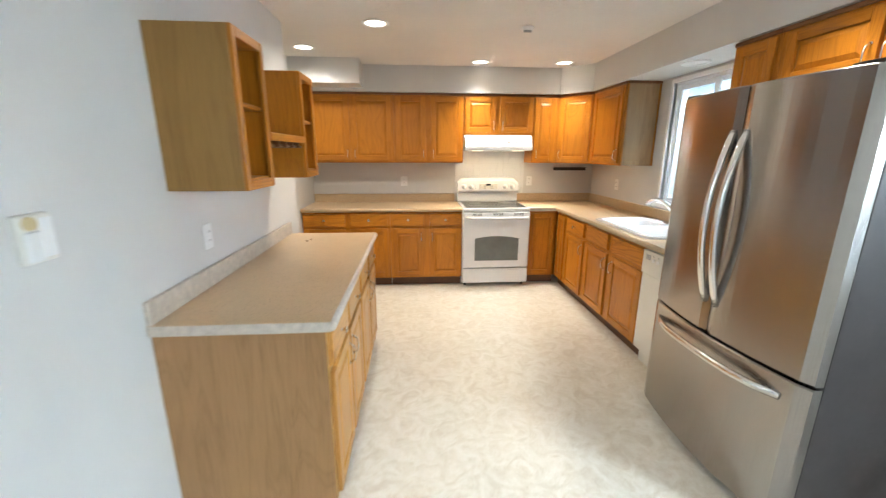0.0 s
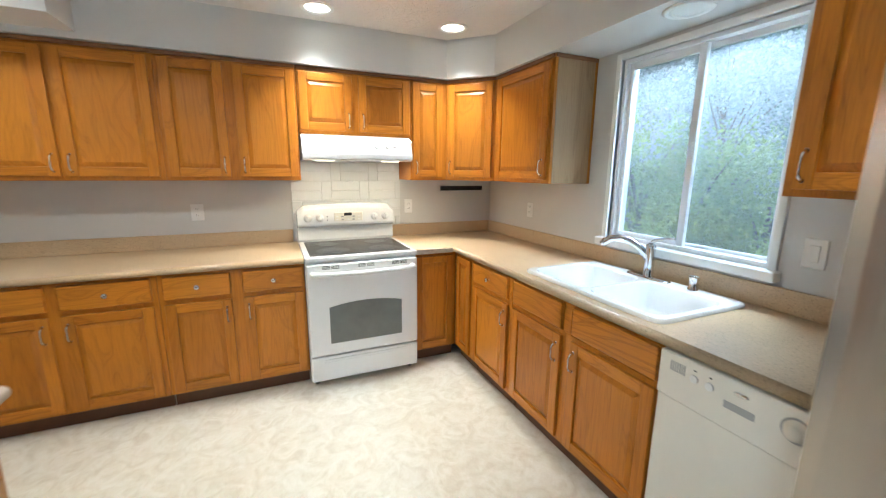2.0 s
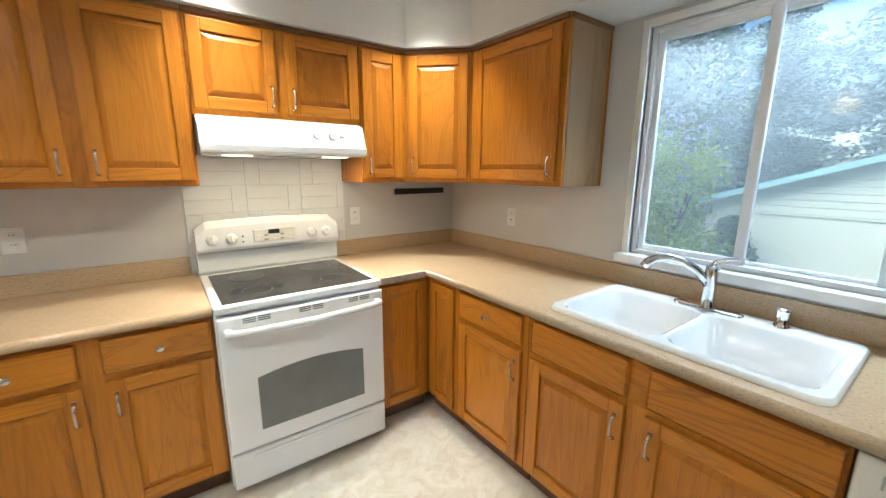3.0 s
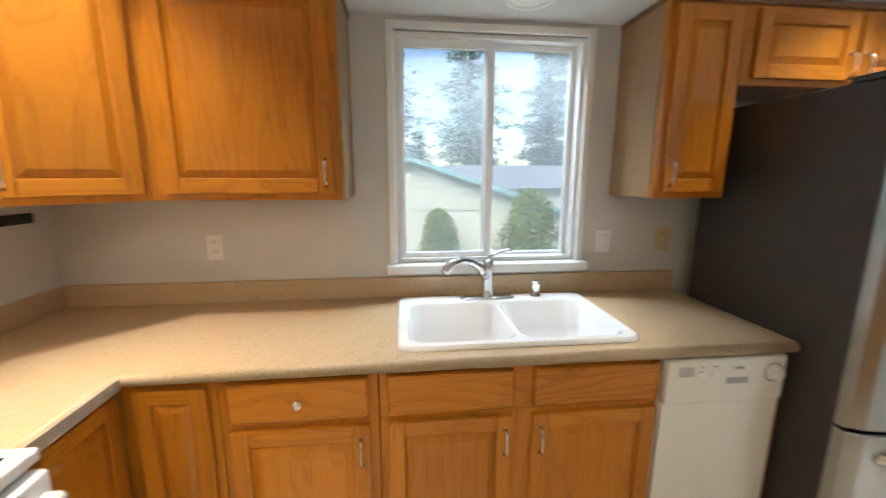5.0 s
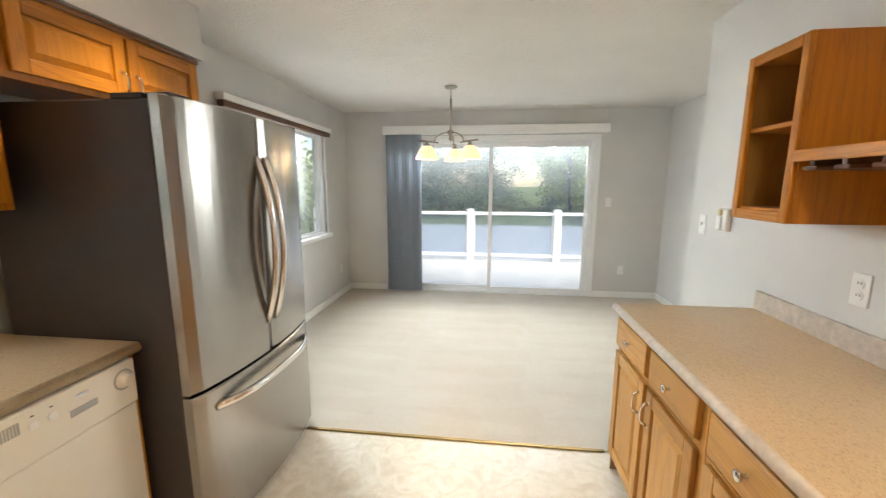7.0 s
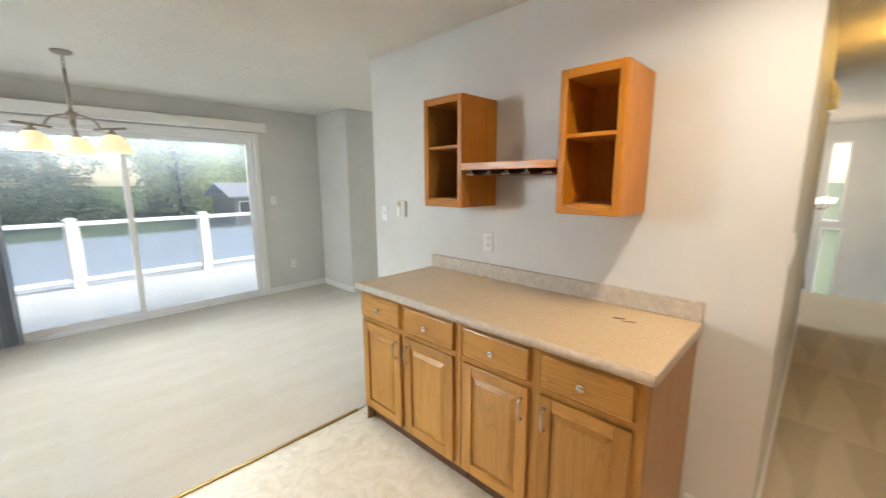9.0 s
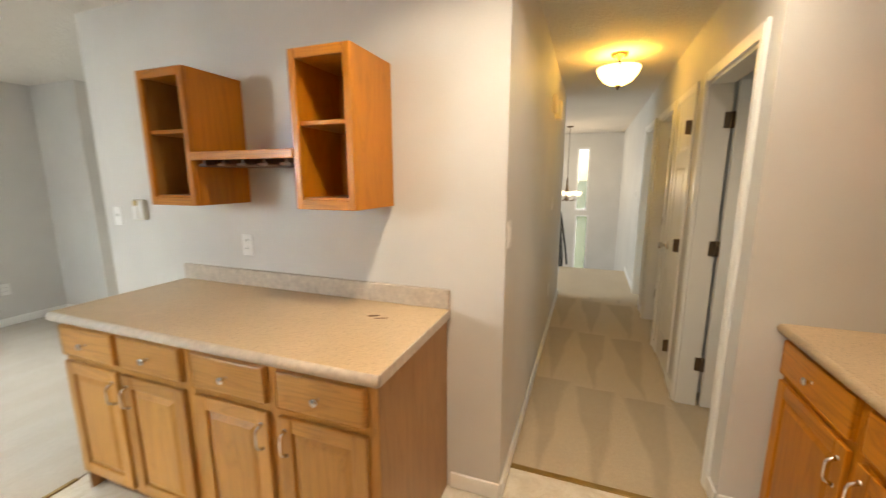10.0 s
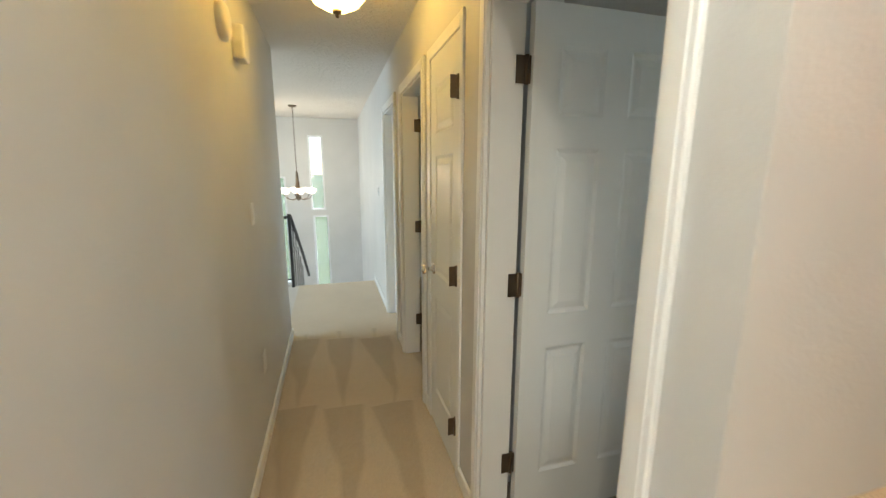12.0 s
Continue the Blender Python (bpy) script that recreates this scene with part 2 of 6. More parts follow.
bisque = plain("off_white_plastic", (0.74, 0.71, 0.64), 0.3, vary=0.02)
ivory = plain("yellowed_ivory_plastic", (0.62, 0.50, 0.27), 0.4, vary=0.04)
plastic_white = plain("white_plastic", (0.78, 0.78, 0.77), 0.3, vary=0.02)
vinyl_white = plain("white_window_vinyl", (0.80, 0.81, 0.82), 0.3, vary=0.02)
porcelain = plain("white_porcelain", (0.88, 0.88, 0.88), 0.12, vary=0.01, coat=0.3)
black_glass = plain("black_ceramic_glass", (0.034, 0.032, 0.030), 0.26, vary=0.3, scale=6.0)
burner_black = plain("black_burner_disc", (0.010, 0.010, 0.010), 0.14, vary=0.1)
burner_grey = plain("grey_burner_print", (0.22, 0.21, 0.20), 0.2, vary=0.1)
oven_glass = plain("grey_oven_window_glass", (0.17, 0.18, 0.17), 0.08, vary=0.1)
black_plastic = plain("black_plastic", (0.015, 0.015, 0.016), 0.4)
dark_gap = plain("dark_slot", (0.02, 0.02, 0.02), 0.7)
grey_plastic = plain("grey_plastic", (0.35, 0.35, 0.35), 0.45)
tile_mat = plain("white_glazed_tile", (0.74, 0.74, 0.73), 0.14, vary=0.03, scale=2.0)
grout_mat = plain("white_grout", (0.66, 0.65, 0.63), 0.8)
brass = plain("worn_brass_strip", (0.34, 0.23, 0.09), 0.4, 1.0, vary=0.15)
black_iron = plain("black_wrought_iron", (0.015, 0.015, 0.016), 0.45)
blind_mat = plain("grey_blue_vertical_vane", (0.30, 0.34, 0.39), 0.6, vary=0.04)
# each pane's veil strength sets how much painted haze covers the view
pane_mat = glass_mat("clear_window_glass", haze=0.06)
kitchen_pane_mat = glass_mat("hazed_window_glass", haze=0.10)
frost_mat = glass_mat("grey_tinted_deck_glass", (0.80, 0.87, 0.95), 0.08, 0.10)
can_glow = glow("lit_recessed_lens", (1.0, 0.90, 0.74), 1.2)
shade_glow = glow("lit_alabaster_glass", (1.0, 0.77, 0.50), 0.10)
hall_glow = glow("lit_frosted_bowl", (1.0, 0.66, 0.17), 1.3)
foyer_glow = glow("lit_white_cup", (1.0, 0.82, 0.58), 0.3)
hood_glow = glow("lit_hood_lens", (1.0, 0.84, 0.58), 0.6)


# ---- mesh helpers ----
def part(name, bm, material, parent=None, label="", smooth=False):
    """Links a bmesh as one mesh object, under a thing or a part."""
    me = bpy.data.meshes.new(name)
    bm.to_mesh(me)
    bm.free()
    me.materials.append(material)
    if smooth:
        for p in me.polygons:
            p.use_smooth = True
    ob = new(name, me)
    if parent:
        ob.parent = parent
    if label:
        ob["label"] = label
    return ob


def thing(name, label, category, m=None, group="", kind=""):
    ob = new(name)
    ob.empty_display_size = 0.1
    if m is not None:
        ob.matrix_world = m
    return tagged(ob, label, category, group, kind)


def box_into(bm, x0, x1, y0, y1, z0, z1, bevel=0.0, seg=1):
    r = bmesh.ops.create_cube(bm, size=1.0, matrix=Matrix.Translation(((x0 + x1) / 2, (y0 + y1) / 2, (z0 + z1) / 2)) @ Matrix.Diagonal((abs(x1 - x0), abs(y1 - y0), abs(z1 - z0), 1)))
    if bevel:
        vs = set(r["verts"])
        es = [e for e in bm.edges if e.verts[0] in vs and e.verts[1] in vs]
        bmesh.ops.bevel(bm, geom=es, offset=bevel, segments=seg, affect='EDGES', profile=0.5)
    return bm


def box(x0, x1, y0, y1, z0, z1, bevel=0.0, seg=1):
    return box_into(bmesh.new(), x0, x1, y0, y1, z0, z1, bevel, seg)


def lathe(profile, seg=24, m=Matrix(), bm=None):
    """Turns (radius, height) pairs round the z axis."""
    bm = bm or bmesh.new()
    rings = []
    for r, z in profile:
        if r < 1e-5:
            rings.append([bm.verts.new(m @ Vector((0, 0, z)))])
        else:
            rings.append([bm.verts.new(m @ Vector((r * math.cos(6.283185 * i / seg), r * math.sin(6.283185 * i / seg), z))) for i in range(seg)])
    for a, b in zip(rings, rings[1:]):
        for i in range(seg):
            j = (i + 1) % seg
            if len(a) == 1 and len(b) > 1:
                bm.faces.new((a[0], b[i], b[j]))
            elif len(b) == 1 and len(a) > 1:
                bm.faces.new((a[i], a[j], b[0]))
            elif len(a) > 1:
                bm.faces.new((a[i], a[j], b[j], b[i]))
    bmesh.ops.recalc_face_normals(bm, faces=bm.faces[:])
    return bm


def tube(points, radius, seg=10, bm=None, flat=1.0):
    """A round bar along a line of points; radius may be one per point."""
    bm = bm or bmesh.new()
    pts = [Vector(p) for p in points]
    rads = radius if isinstance(radius, (list, tuple)) else [radius] * len(pts)
    rings = []
    ref = Vector((0, 0, 1))
    for i, p in enumerate(pts):
        d = (pts[min(i + 1, len(pts) - 1)] - pts[max(i - 1, 0)]).normalized()
        if abs(d.dot(ref)) > 0.95:
            ref = Vector((1, 0, 0))
        u = d.cross(ref).normalized()
        w = u.cross(d).normalized()
        rings.append([bm.verts.new(p + (u * math.cos(6.283185 * k / seg) + w * (flat * math.sin(6.283185 * k / seg))) * rads[i]) for k in range(seg)])
    for a, b in zip(rings, rings[1:]):
        for k in range(seg):
            bm.faces.new((a[k], a[(k + 1) % seg], b[(k + 1) % seg], b[k]))
    bm.faces.new(rings[0][::-1])
    bm.faces.new(rings[-1])
    bmesh.ops.recalc_face_normals(bm, faces=bm.faces[:])
    return bm


def prism(outline, z0, z1):
    """Extrudes a plan outline upwards."""
    bm = bmesh.new()
    lo = [bm.verts.new((x, y, z0)) for x, y in outline]
    hi = [bm.verts.new((x, y, z1)) for x, y in outline]
    n = len(outline)
    bm.faces.new(lo[::-1])
    bm.faces.new(hi)
    for i in range(n):
        bm.faces.new((lo[i], lo[(i + 1) % n], hi[(i + 1) % n], hi[i]))
    bmesh.ops.recalc_face_normals(bm, faces=bm.faces[:])
    return bm


def wall_cells(along, a0, a1, c0, c1, z0, z1, holes):
    """A wall along x or y with real openings (a0, a1, z0, z1)."""
    bm = bmesh.new()
    aa = sorted({a0, a1, *[h[0] for h in holes], *[h[1] for h in holes]})
    zz = sorted({z0, z1, *[h[2] for h in holes], *[h[3] for h in holes]})
    zz = [z for z in zz if z0 <= z <= z1]
    for p, q in zip(aa, aa[1:]):
        runs = []
        for s, t in zip(zz, zz[1:]):
            am, zm = (p + q) / 2, (s + t) / 2
            if any(h[0] < am < h[1] and h[2] < zm < h[3] for h in holes):
                continue
            if runs and abs(runs[-1][1] - s) < 1e-6:
                runs[-1][1] = t
            else:
                runs.append([s, t])
        for s, t in runs:
            if along == "x":
                box_into(bm, p, q, c0, c1, s, t)
            else:
                box_into(bm, c0, c1, p, q, s, t)
    return bm


def structure(name, bm, material, label):
    return tagged(part(name, bm, material), label, name.split("_")[0], kind="structure")


# ---- plan ----
EAST, NORTH, SOUTH, TOP = 2.35, 5.885, -1.045, 2.44
PEN, HALL_S, HALL_N, ALC = -0.905, 4.163, 5.10, -1.19
SEAM, WEST, EDGE = 2.15, -8.5, -6.1
KWIN = (3.53, 4.415, 1.075, 2.11)
DWIN = (-0.30, 1.46, 0.90, 2.06)
SLIDER = (-0.95, 1.74, 0.0, 2.07)
DOORS = [(-2.120, -1.365), (-2.905, -2.415), (-3.798, -3.10), (-4.78, -4.11)]
FOYER = [(4.20, 4.46, 0.78, 2.14), (4.22, 4.50, -1.0, 0.68), (3.45, 3.78, -0.6, 1.40)]

structure("wall_east", wall_cells("y", SOUTH - 0.14, NORTH + 0.14, EAST, EAST + 0.14, -2.6, TOP, [KWIN, DWIN]), wall_mat, "warm grey painted kitchen and dining wall with windows")
structure("wall_north", wall_cells("x", ALC - 0.12, EAST, NORTH, NORTH + 0.14, -2.6, TOP, []), wall_mat, "warm grey painted kitchen wall behind the range")
structure("wall_alcove", wall_cells("y", HALL_N + 0.12, NORTH, ALC - 0.12, ALC, 0, TOP, []), wall_mat, "warm grey painted short wall beside the kitchen counter")
structure("wall_hall_north", wall_cells("x", WEST, ALC, HALL_N, HALL_N + 0.12, -1.3, TOP, [(a, b, 0.0, 2.04) for a, b in DOORS]), wall_mat, "painted hallway wall with a row of doors")
structure("wall_hall_south", wall_cells("x", -4.39, PEN, HALL_S - 0.12, HALL_S, 0, TOP, []), wall_mat, "painted hallway wall with switches")
structure("wall_kitchen_west", wall_cells("y", 1.585, HALL_S - 0.12, PEN - 0.12, PEN, 0, TOP, []), wall_mat, "light grey painted wall behind the buffet cabinets")
structure("wall_south", wall_cells("x", -1.95, EAST, SOUTH - 0.14, SOUTH, -2.6, TOP, [SLIDER]), wall_mat, "grey painted dining wall around the sliding door")
structure("wall_jog", wall_cells("y", SOUTH, -0.29, -1.95, -1.83, 0, TOP, []), wall_mat, "grey painted wall return in the dining corner")
# the out-of-view opening is assumed, to let the living room fill in
structure("wall_living_south", wall_cells("x", WEST, -1.95, -0.41, -0.29, -1.3, TOP, [(-6.2, -3.0, 0.6, 2.2)]), wall_mat, "plain grey painted living room wall")
structure("wall_west", wall_cells("y", -0.41, 7.6, WEST - 0.14, WEST, -2.6, TOP, FOYER), wall_mat, "tall pale foyer wall with narrow windows")
# the opening is assumed and out of view, made for the bedroom fill
structure("wall_rooms_north", wall_cells("x", WEST, ALC - 0.12, 7.5, 7.62, 0, TOP, [(-2.0, -1.4, 0.8, 2.1)]), wall_mat, "plain bedroom wall")
structure("wall_rooms_east", wall_cells("y", NORTH + 0.14, 7.5, ALC - 0.12, ALC, 0, TOP, []), wall_mat, "plain bedroom side wall")
structure("ceiling", box(WEST - 0.14, EAST + 0.14, -1.17, 7.62, TOP, TOP + 0.12), ceil_mat, "off-white textured ceiling")
structure("floor_kitchen", prism([(-1.14, HALL_S), (PEN, HALL_S), (PEN, SEAM), (EAST, SEAM), (EAST, NORTH), (ALC, NORTH), (ALC, HALL_N), (-1.14, HALL_N)], -0.12, 0.0), vinyl_mat, "cream mottled sheet vinyl floor")
structure("floor_dining", prism([(-1.83, SOUTH), (EAST, SOUTH), (EAST, SEAM), (PEN, SEAM), (PEN, HALL_S - 0.06), (EDGE, HALL_S - 0.06), (EDGE, -0.29), (-1.83, -0.29)], -0.12, 0.004), carpet_mat, "pale beige dining and living carpet with faint vacuum streaks")
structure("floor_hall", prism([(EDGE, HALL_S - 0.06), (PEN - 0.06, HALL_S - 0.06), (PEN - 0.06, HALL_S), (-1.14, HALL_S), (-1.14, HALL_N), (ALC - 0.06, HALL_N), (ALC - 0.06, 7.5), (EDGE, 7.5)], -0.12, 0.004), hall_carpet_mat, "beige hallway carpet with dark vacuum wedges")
structure("floor_foyer", box(WEST, EDGE, -0.3, 7.5, -1.42, -1.3), carpet_mat, "carpeted lower foyer floor")
structure("wall_stair", box(EDGE - 0.1, EDGE, -0.3, 7.5, -1.3, -0.12), wall_mat, "painted stair wall under the landing")
strip = box(PEN + 0.61, 1.47, SEAM - 0.012, SEAM + 0.012, 0.0, 0.009, 0.003)
structure("trim_threshold_dining", strip, brass, "narrow brass carpet threshold strip")
structure("trim_threshold_hall", box(-1.157, -1.125, HALL_S, HALL_N, 0.0, 0.009, 0.003), brass, "brass carpet threshold strip at the hallway")


# soffits over the cabinets
UZ0, UZ1 = 1.40, 2.165
SOFX, SOFY = 1.985, 5.52
structure("soffit", prism([(ALC, NORTH), (ALC, SOFY), (1.72, SOFY), (SOFX, 5.25), (SOFX, 2.09), (EAST, 2.09), (EAST, NORTH)], UZ1, TOP), wall_mat, "painted soffit above the wall cabinets")
structure("soffit_step", box(ALC, -0.49, HALL_N + 0.12, SOFY, 2.20, TOP), wall_mat, "painted boxed step in the soffit")


# baseboards
def baseboard(x0, x1, y0, y1, gaps=()):
    structure("baseboard", box(x0, x1, y0, y1, 0.004, 0.085, 0.004), white_trim, "white painted baseboard")


baseboard(EAST - 0.014, EAST, SOUTH + 0.014, 2.0)
baseboard(1.80, EAST - 0.014, SOUTH, SOUTH + 0.014)
baseboard(-1.83, -1.015, SOUTH, SOUTH + 0.014)
baseboard(-1.83, -1.816, SOUTH + 0.014, -0.29)
baseboard(-1.95, -1.83, -0.29, -0.276)
baseboard(PEN, PEN + 0.014, 3.925, HALL_S)
baseboard(PEN, PEN + 0.014, 1.585, 2.27)
baseboard(-4.39, PEN, HALL_S, HALL_S + 0.014)
for x0, x1 in ((-1.30, ALC), (-2.37, -2.187), (-3.035, -2.97), (-4.045, -3.865), (EDGE, -4.845)):
    if x1 - x0 > 0.02:
        baseboard(x0, x1, HALL_N - 0.014, HALL_N)
baseboard(ALC, ALC + 0.014, HALL_N, 5.25)


# ---- cabinet parts ----
def arch_pull(parent, x, y, z, length=0.096, upright=True):
    """A cast arched pull standing off the face, which looks towards -y."""
    pts, rad = [], []
    for i in range(9):
        a = i / 8
        s = (a - 0.5) * length
        off = -0.026 * (1 - (2 * a - 1) ** 4) ** 0.7 - 0.002
        pts.append((x, y + off, z + s) if upright else (x + s, y + off, z))
        rad.append(0.0042 + 0.0034 * abs(2 * a - 1) ** 3)
    bm = tube(pts, rad, 8)
    for s in (-length / 2, length / 2):
        c = Matrix.Translation((x, y, z + s) if upright else (x + s, y, z)) @ pose(0, 0, 0, 90)
        lathe([(0.0, 0.006), (0.007, 0.005), (0.0085, 0.0), (0.0085, -0.001)], 10, c, bm)
    return part("handle", bm, nickel, parent, "satin nickel arched pull", True)


def round_knob(parent, x, y, z):
    m = Matrix.Translation((x, y, z)) @ pose(0, 0, 0, 90)
    bm = lathe([(0.008, 0.0), (0.0065, 0.004), (0.0055, 0.010), (0.009, 0.015), (0.0145, 0.019), (0.0155, 0.023), (0.012, 0.027), (0.0, 0.0285)], 16, m)
    return part("knob", bm, nickel, parent, "round satin nickel knob", True)


def raised_field(x0, x1, y, z0, z1, edge=0.032, lift=0.012):
    """A raised centre field with sloped shoulders, facing -y."""
    bm = bmesh.new()
    loops = []
    for inset, h in ((0.0, 0.0), (0.006, 0.0), (edge, lift), (edge + 0.002, lift)):
        loops.append([bm.verts.new((a, y - h, b)) for a, b in ((x0 + inset, z0 + inset), (x1 - inset, z0 + inset), (x1 - inset, z1 - inset), (x0 + inset, z1 - inset))])
    for p, q in zip(loops, loops[1:]):
        for i in range(4):
            bm.faces.new((p[i], p[(i + 1) % 4], q[(i + 1) % 4], q[i]))
    bm.faces.new(loops[-1])
    back = [bm.verts.new((v.co.x, y + 0.008, v.co.z)) for v in loops[0]]
    bm.faces.new(back[::-1])
    for i in range(4):
        bm.faces.new((back[i], back[(i + 1) % 4], loops[0][(i + 1) % 4], loops[0][i]))
    bmesh.ops.recalc_face_normals(bm, faces=bm.faces[:])
    return bm


def panel_door(parent, x0, x1, z0, z1, woods, pull=None, fr=0.055, y=-0.001):
    wx, wz = woods
    t = 0.019
    d = part("door", raised_field(x0 + fr - 0.004, x1 - fr + 0.004, y - 0.007, z0 + fr - 0.004, z1 - fr + 0.004), wz, parent)
    part("stile", box(x0, x0 + fr, y - t, y, z0, z1, 0.004, 2), wz, d)
    part("stile", box(x1 - fr, x1, y - t, y, z0, z1, 0.004, 2), wz, d)
    part("rail", box(x0 + fr, x1 - fr, y - t + 0.0005, y, z1 - fr, z1, 0.004, 2), wx, d)
    part("rail", box(x0 + fr, x1 - fr, y - t + 0.0005, y, z0, z0 + fr, 0.004, 2), wx, d)
    if pull:
        arch_pull(d, pull[0], y - t, pull[1])
    return d


def drawer_front(parent, x0, x1, z0, z1, woods, knob=True, y=-0.001):
    bm = box(x0, x1, y - 0.010, y, z0, z1)
    box_into(bm, x0 + 0.001, x1 - 0.001, y - 0.019, y - 0.0101, z0 + 0.001, z1 - 0.001, 0.0085, 2)
    d = part("drawer_front", bm, woods[0], parent)
    if knob:
        round_knob(d, (x0 + x1) / 2, y - 0.019, (z0 + z1) / 2)
    return d


HONEY_W, PALE_W = (oak_x, oak_z), (pale_x, pale_z)


def base_cabinet(m, w, cols, label, woods=HONEY_W, depth=0.60, low=0.87, group="base cabinets", bottom=0.10):
    """cols: (x0, x1, pull side or 0, drawer kind) for each door under its drawer."""
    c = thing("base_cabinet", label, "cabinet", m, group)
    part("body", box(0.001, w - 0.001, 0.0, depth, bottom, low, 0.002), woods[1], c)
    if low < 0.87:
        part("front_apron", box(0.001, w - 0.001, 0.0, 0.018, low + 0.0005, 0.87), woods[0], c)
        for a in (0.001, w - 0.017):
            part("side_panel", box(a, a + 0.016, 0.0185, depth, low + 0.0005, 0.87), woods[1], c)
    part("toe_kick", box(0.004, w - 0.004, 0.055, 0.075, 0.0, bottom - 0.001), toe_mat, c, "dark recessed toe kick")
    for x0, x1, side, kind in cols:
        if kind == "tall":
            panel_door(c, x0, x1, bottom + 0.02, 0.845, woods, None, min(0.05, (x1 - x0) * 0.24))
            continue
        drawer_front(c, x0, x1, 0.712, 0.852, (flame_x, woods[1]) if kind == "flame" else woods, kind == "drawer")
        px = x1 - 0.028 if side > 0 else x0 + 0.028
        panel_door(c, x0, x1, bottom + 0.02, 0.682, woods, (px, 0.682 - 0.095))
    return c


def wall_cabinet(m, w, cols, label, z0=UZ0, z1=UZ1, depth=0.305, pull_dz=0.075):
    c = thing("wall_cabinet", label, "cabinet", m, "wall cabinets")
    part("body", box(0.001, w - 0.001, 0.0, depth, z0, z1 - 0.002, 0.002), oak_z, c)
    part("crown_strip", box(0.001, w - 0.001, -0.012, 0.0, z1 - 0.026, z1 - 0.003, 0.003), crown_mat, c, "dark stained top strip")
    for x0, x1, side in cols:
        px = x1 - 0.028 if side > 0 else x0 + 0.028
        panel_door(c, x0, x1, z0 + 0.025, z1 - 0.04, HONEY_W, (px, z0 + 0.025 + pull_dz))
    return c


# ---- kitchen: north run ----
FY = 5.265
base_cabinet(pose(ALC + 0.002, FY, 0), 0.965, [(0.012, 0.468, 1, "drawer"), (0.520, 0.938, -1, "drawer")], "honey oak base cabinet with two drawers over two doors")
base_cabinet(pose(-0.223, FY, 0), 0.813, [(0.026, 0.376, 1, "drawer"), (0.443, 0.800, -1, "drawer")], "honey oak base cabinet beside the white range")
base_cabinet(pose(1.352, FY, 0), 0.352, [(0.016, 0.318, 1, "tall")], "narrow honey oak base cabinet in the corner")
# ---- kitchen: east run, faces looking west ----
FX = 1.705


def east(y, z=0.0, x=FX):
    return pose(x, y, z, 0, 0, -90)


base_cabinet(east(5.268), 0.29, [(0.05, 0.265, 1, "tall")], "narrow honey oak corner base cabinet")
base_cabinet(east(4.977), 0.50, [(0.03, 0.468, 1, "drawer")], "honey oak base cabinet with one drawer and one door")
base_cabinet(east(4.475), 0.985, [(0.026, 0.452, 1, "false"), (0.522, 0.976, -1, "flame")], "honey oak sink base cabinet with false drawer fronts", low=0.70)

# uppers, north run
UY = NORTH - 0.325
wall_cabinet(pose(ALC + 0.002, UY, 0), 1.02, [(0.02, 0.523, 1), (0.548, 0.993, -1)], "honey oak wall cabinet with two raised panel doors", depth=0.325)
wall_cabinet(pose(-0.169, UY, 0), 0.795, [(0.025, 0.362, 1), (0.42, 0.782, -1)], "honey oak wall cabinet beside the range hood", depth=0.325)
wall_cabinet(pose(0.627, UY, 0), 0.810, [(0.012, 0.372, 1), (0.418, 0.800, -1)], "short honey oak wall cabinet above the range hood", z0=1.72, depth=0.325)
wall_cabinet(pose(1.438, UY, 0), 0.300, [(0.015, 0.262, -1)], "narrow honey oak wall cabinet", depth=0.325)
# diagonal corner upper
cx = thing("wall_cabinet", "diagonal honey oak corner wall cabinet", "cabinet", Matrix(), "wall cabinets")
part("body", prism([(1.735, NORTH), (1.735, UY), (2.02, 5.272), (EAST, 5.272), (EAST, NORTH)], UZ0, UZ1 - 0.002), oak_z, cx)
ang = math.degrees(math.atan2(5.272 - UY, 2.02 - 1.735))
dl = math.hypot(2.02 - 1.735, 5.272 - UY)
dd = panel_door(cx, 0.022, dl - 0.022, UZ0 + 0.025, UZ1 - 0.04, HONEY_W, (0.05, UZ0 + 0.1))
dd.matrix_local = pose(1.735, UY, 0, 0, 0, ang)
cs = part("crown_strip", box(0.0, dl, -0.012, 0.0, UZ1 - 0.026, UZ1 - 0.003, 0.003), crown_mat, cx, "dark stained top strip")
cs.matrix_local = pose(1.735, UY, 0, 0, 0, ang)
# uppers, east run
UX = 2.02
cab = wall_cabinet(east(5.271, 0, UX), 0.665, [(0.05, 0.637, 1)], "honey oak wall cabinet beside the window", depth=0.325)
part("side_veneer", box(0.6645, 0.6675, 0.020, 0.306, UZ0, UZ1 - 0.027), taupe_veneer, cab, "taupe veneer side panel")
part("back_strip", box(0.6645, 0.670, 0.3065, 0.325, UZ0, UZ1 - 0.027, 0.001), oak_z, cab)
part("top_strip", box(0.6645, 0.676, 0.0, 0.325, UZ1 - 0.026, UZ1 - 0.003, 0.003), crown_mat, cab, "dark stained top strip")
cab = wall_cabinet(east(3.372, 0, UX), 0.318, [(0.03, 0.298, -1)], "tall honey oak wall cabinet beside the fridge", depth=0.325)
part("side_veneer", box(-0.0025, 0.0005, 0.020, 0.325, UZ0, UZ1 - 0.027), taupe_veneer, cab, "taupe veneer side panel")
part("top_strip", box(-0.010, 0.0005, 0.0, 0.325, UZ1 - 0.026, UZ1 - 0.003, 0.003), crown_mat, cab, "dark stained top strip")
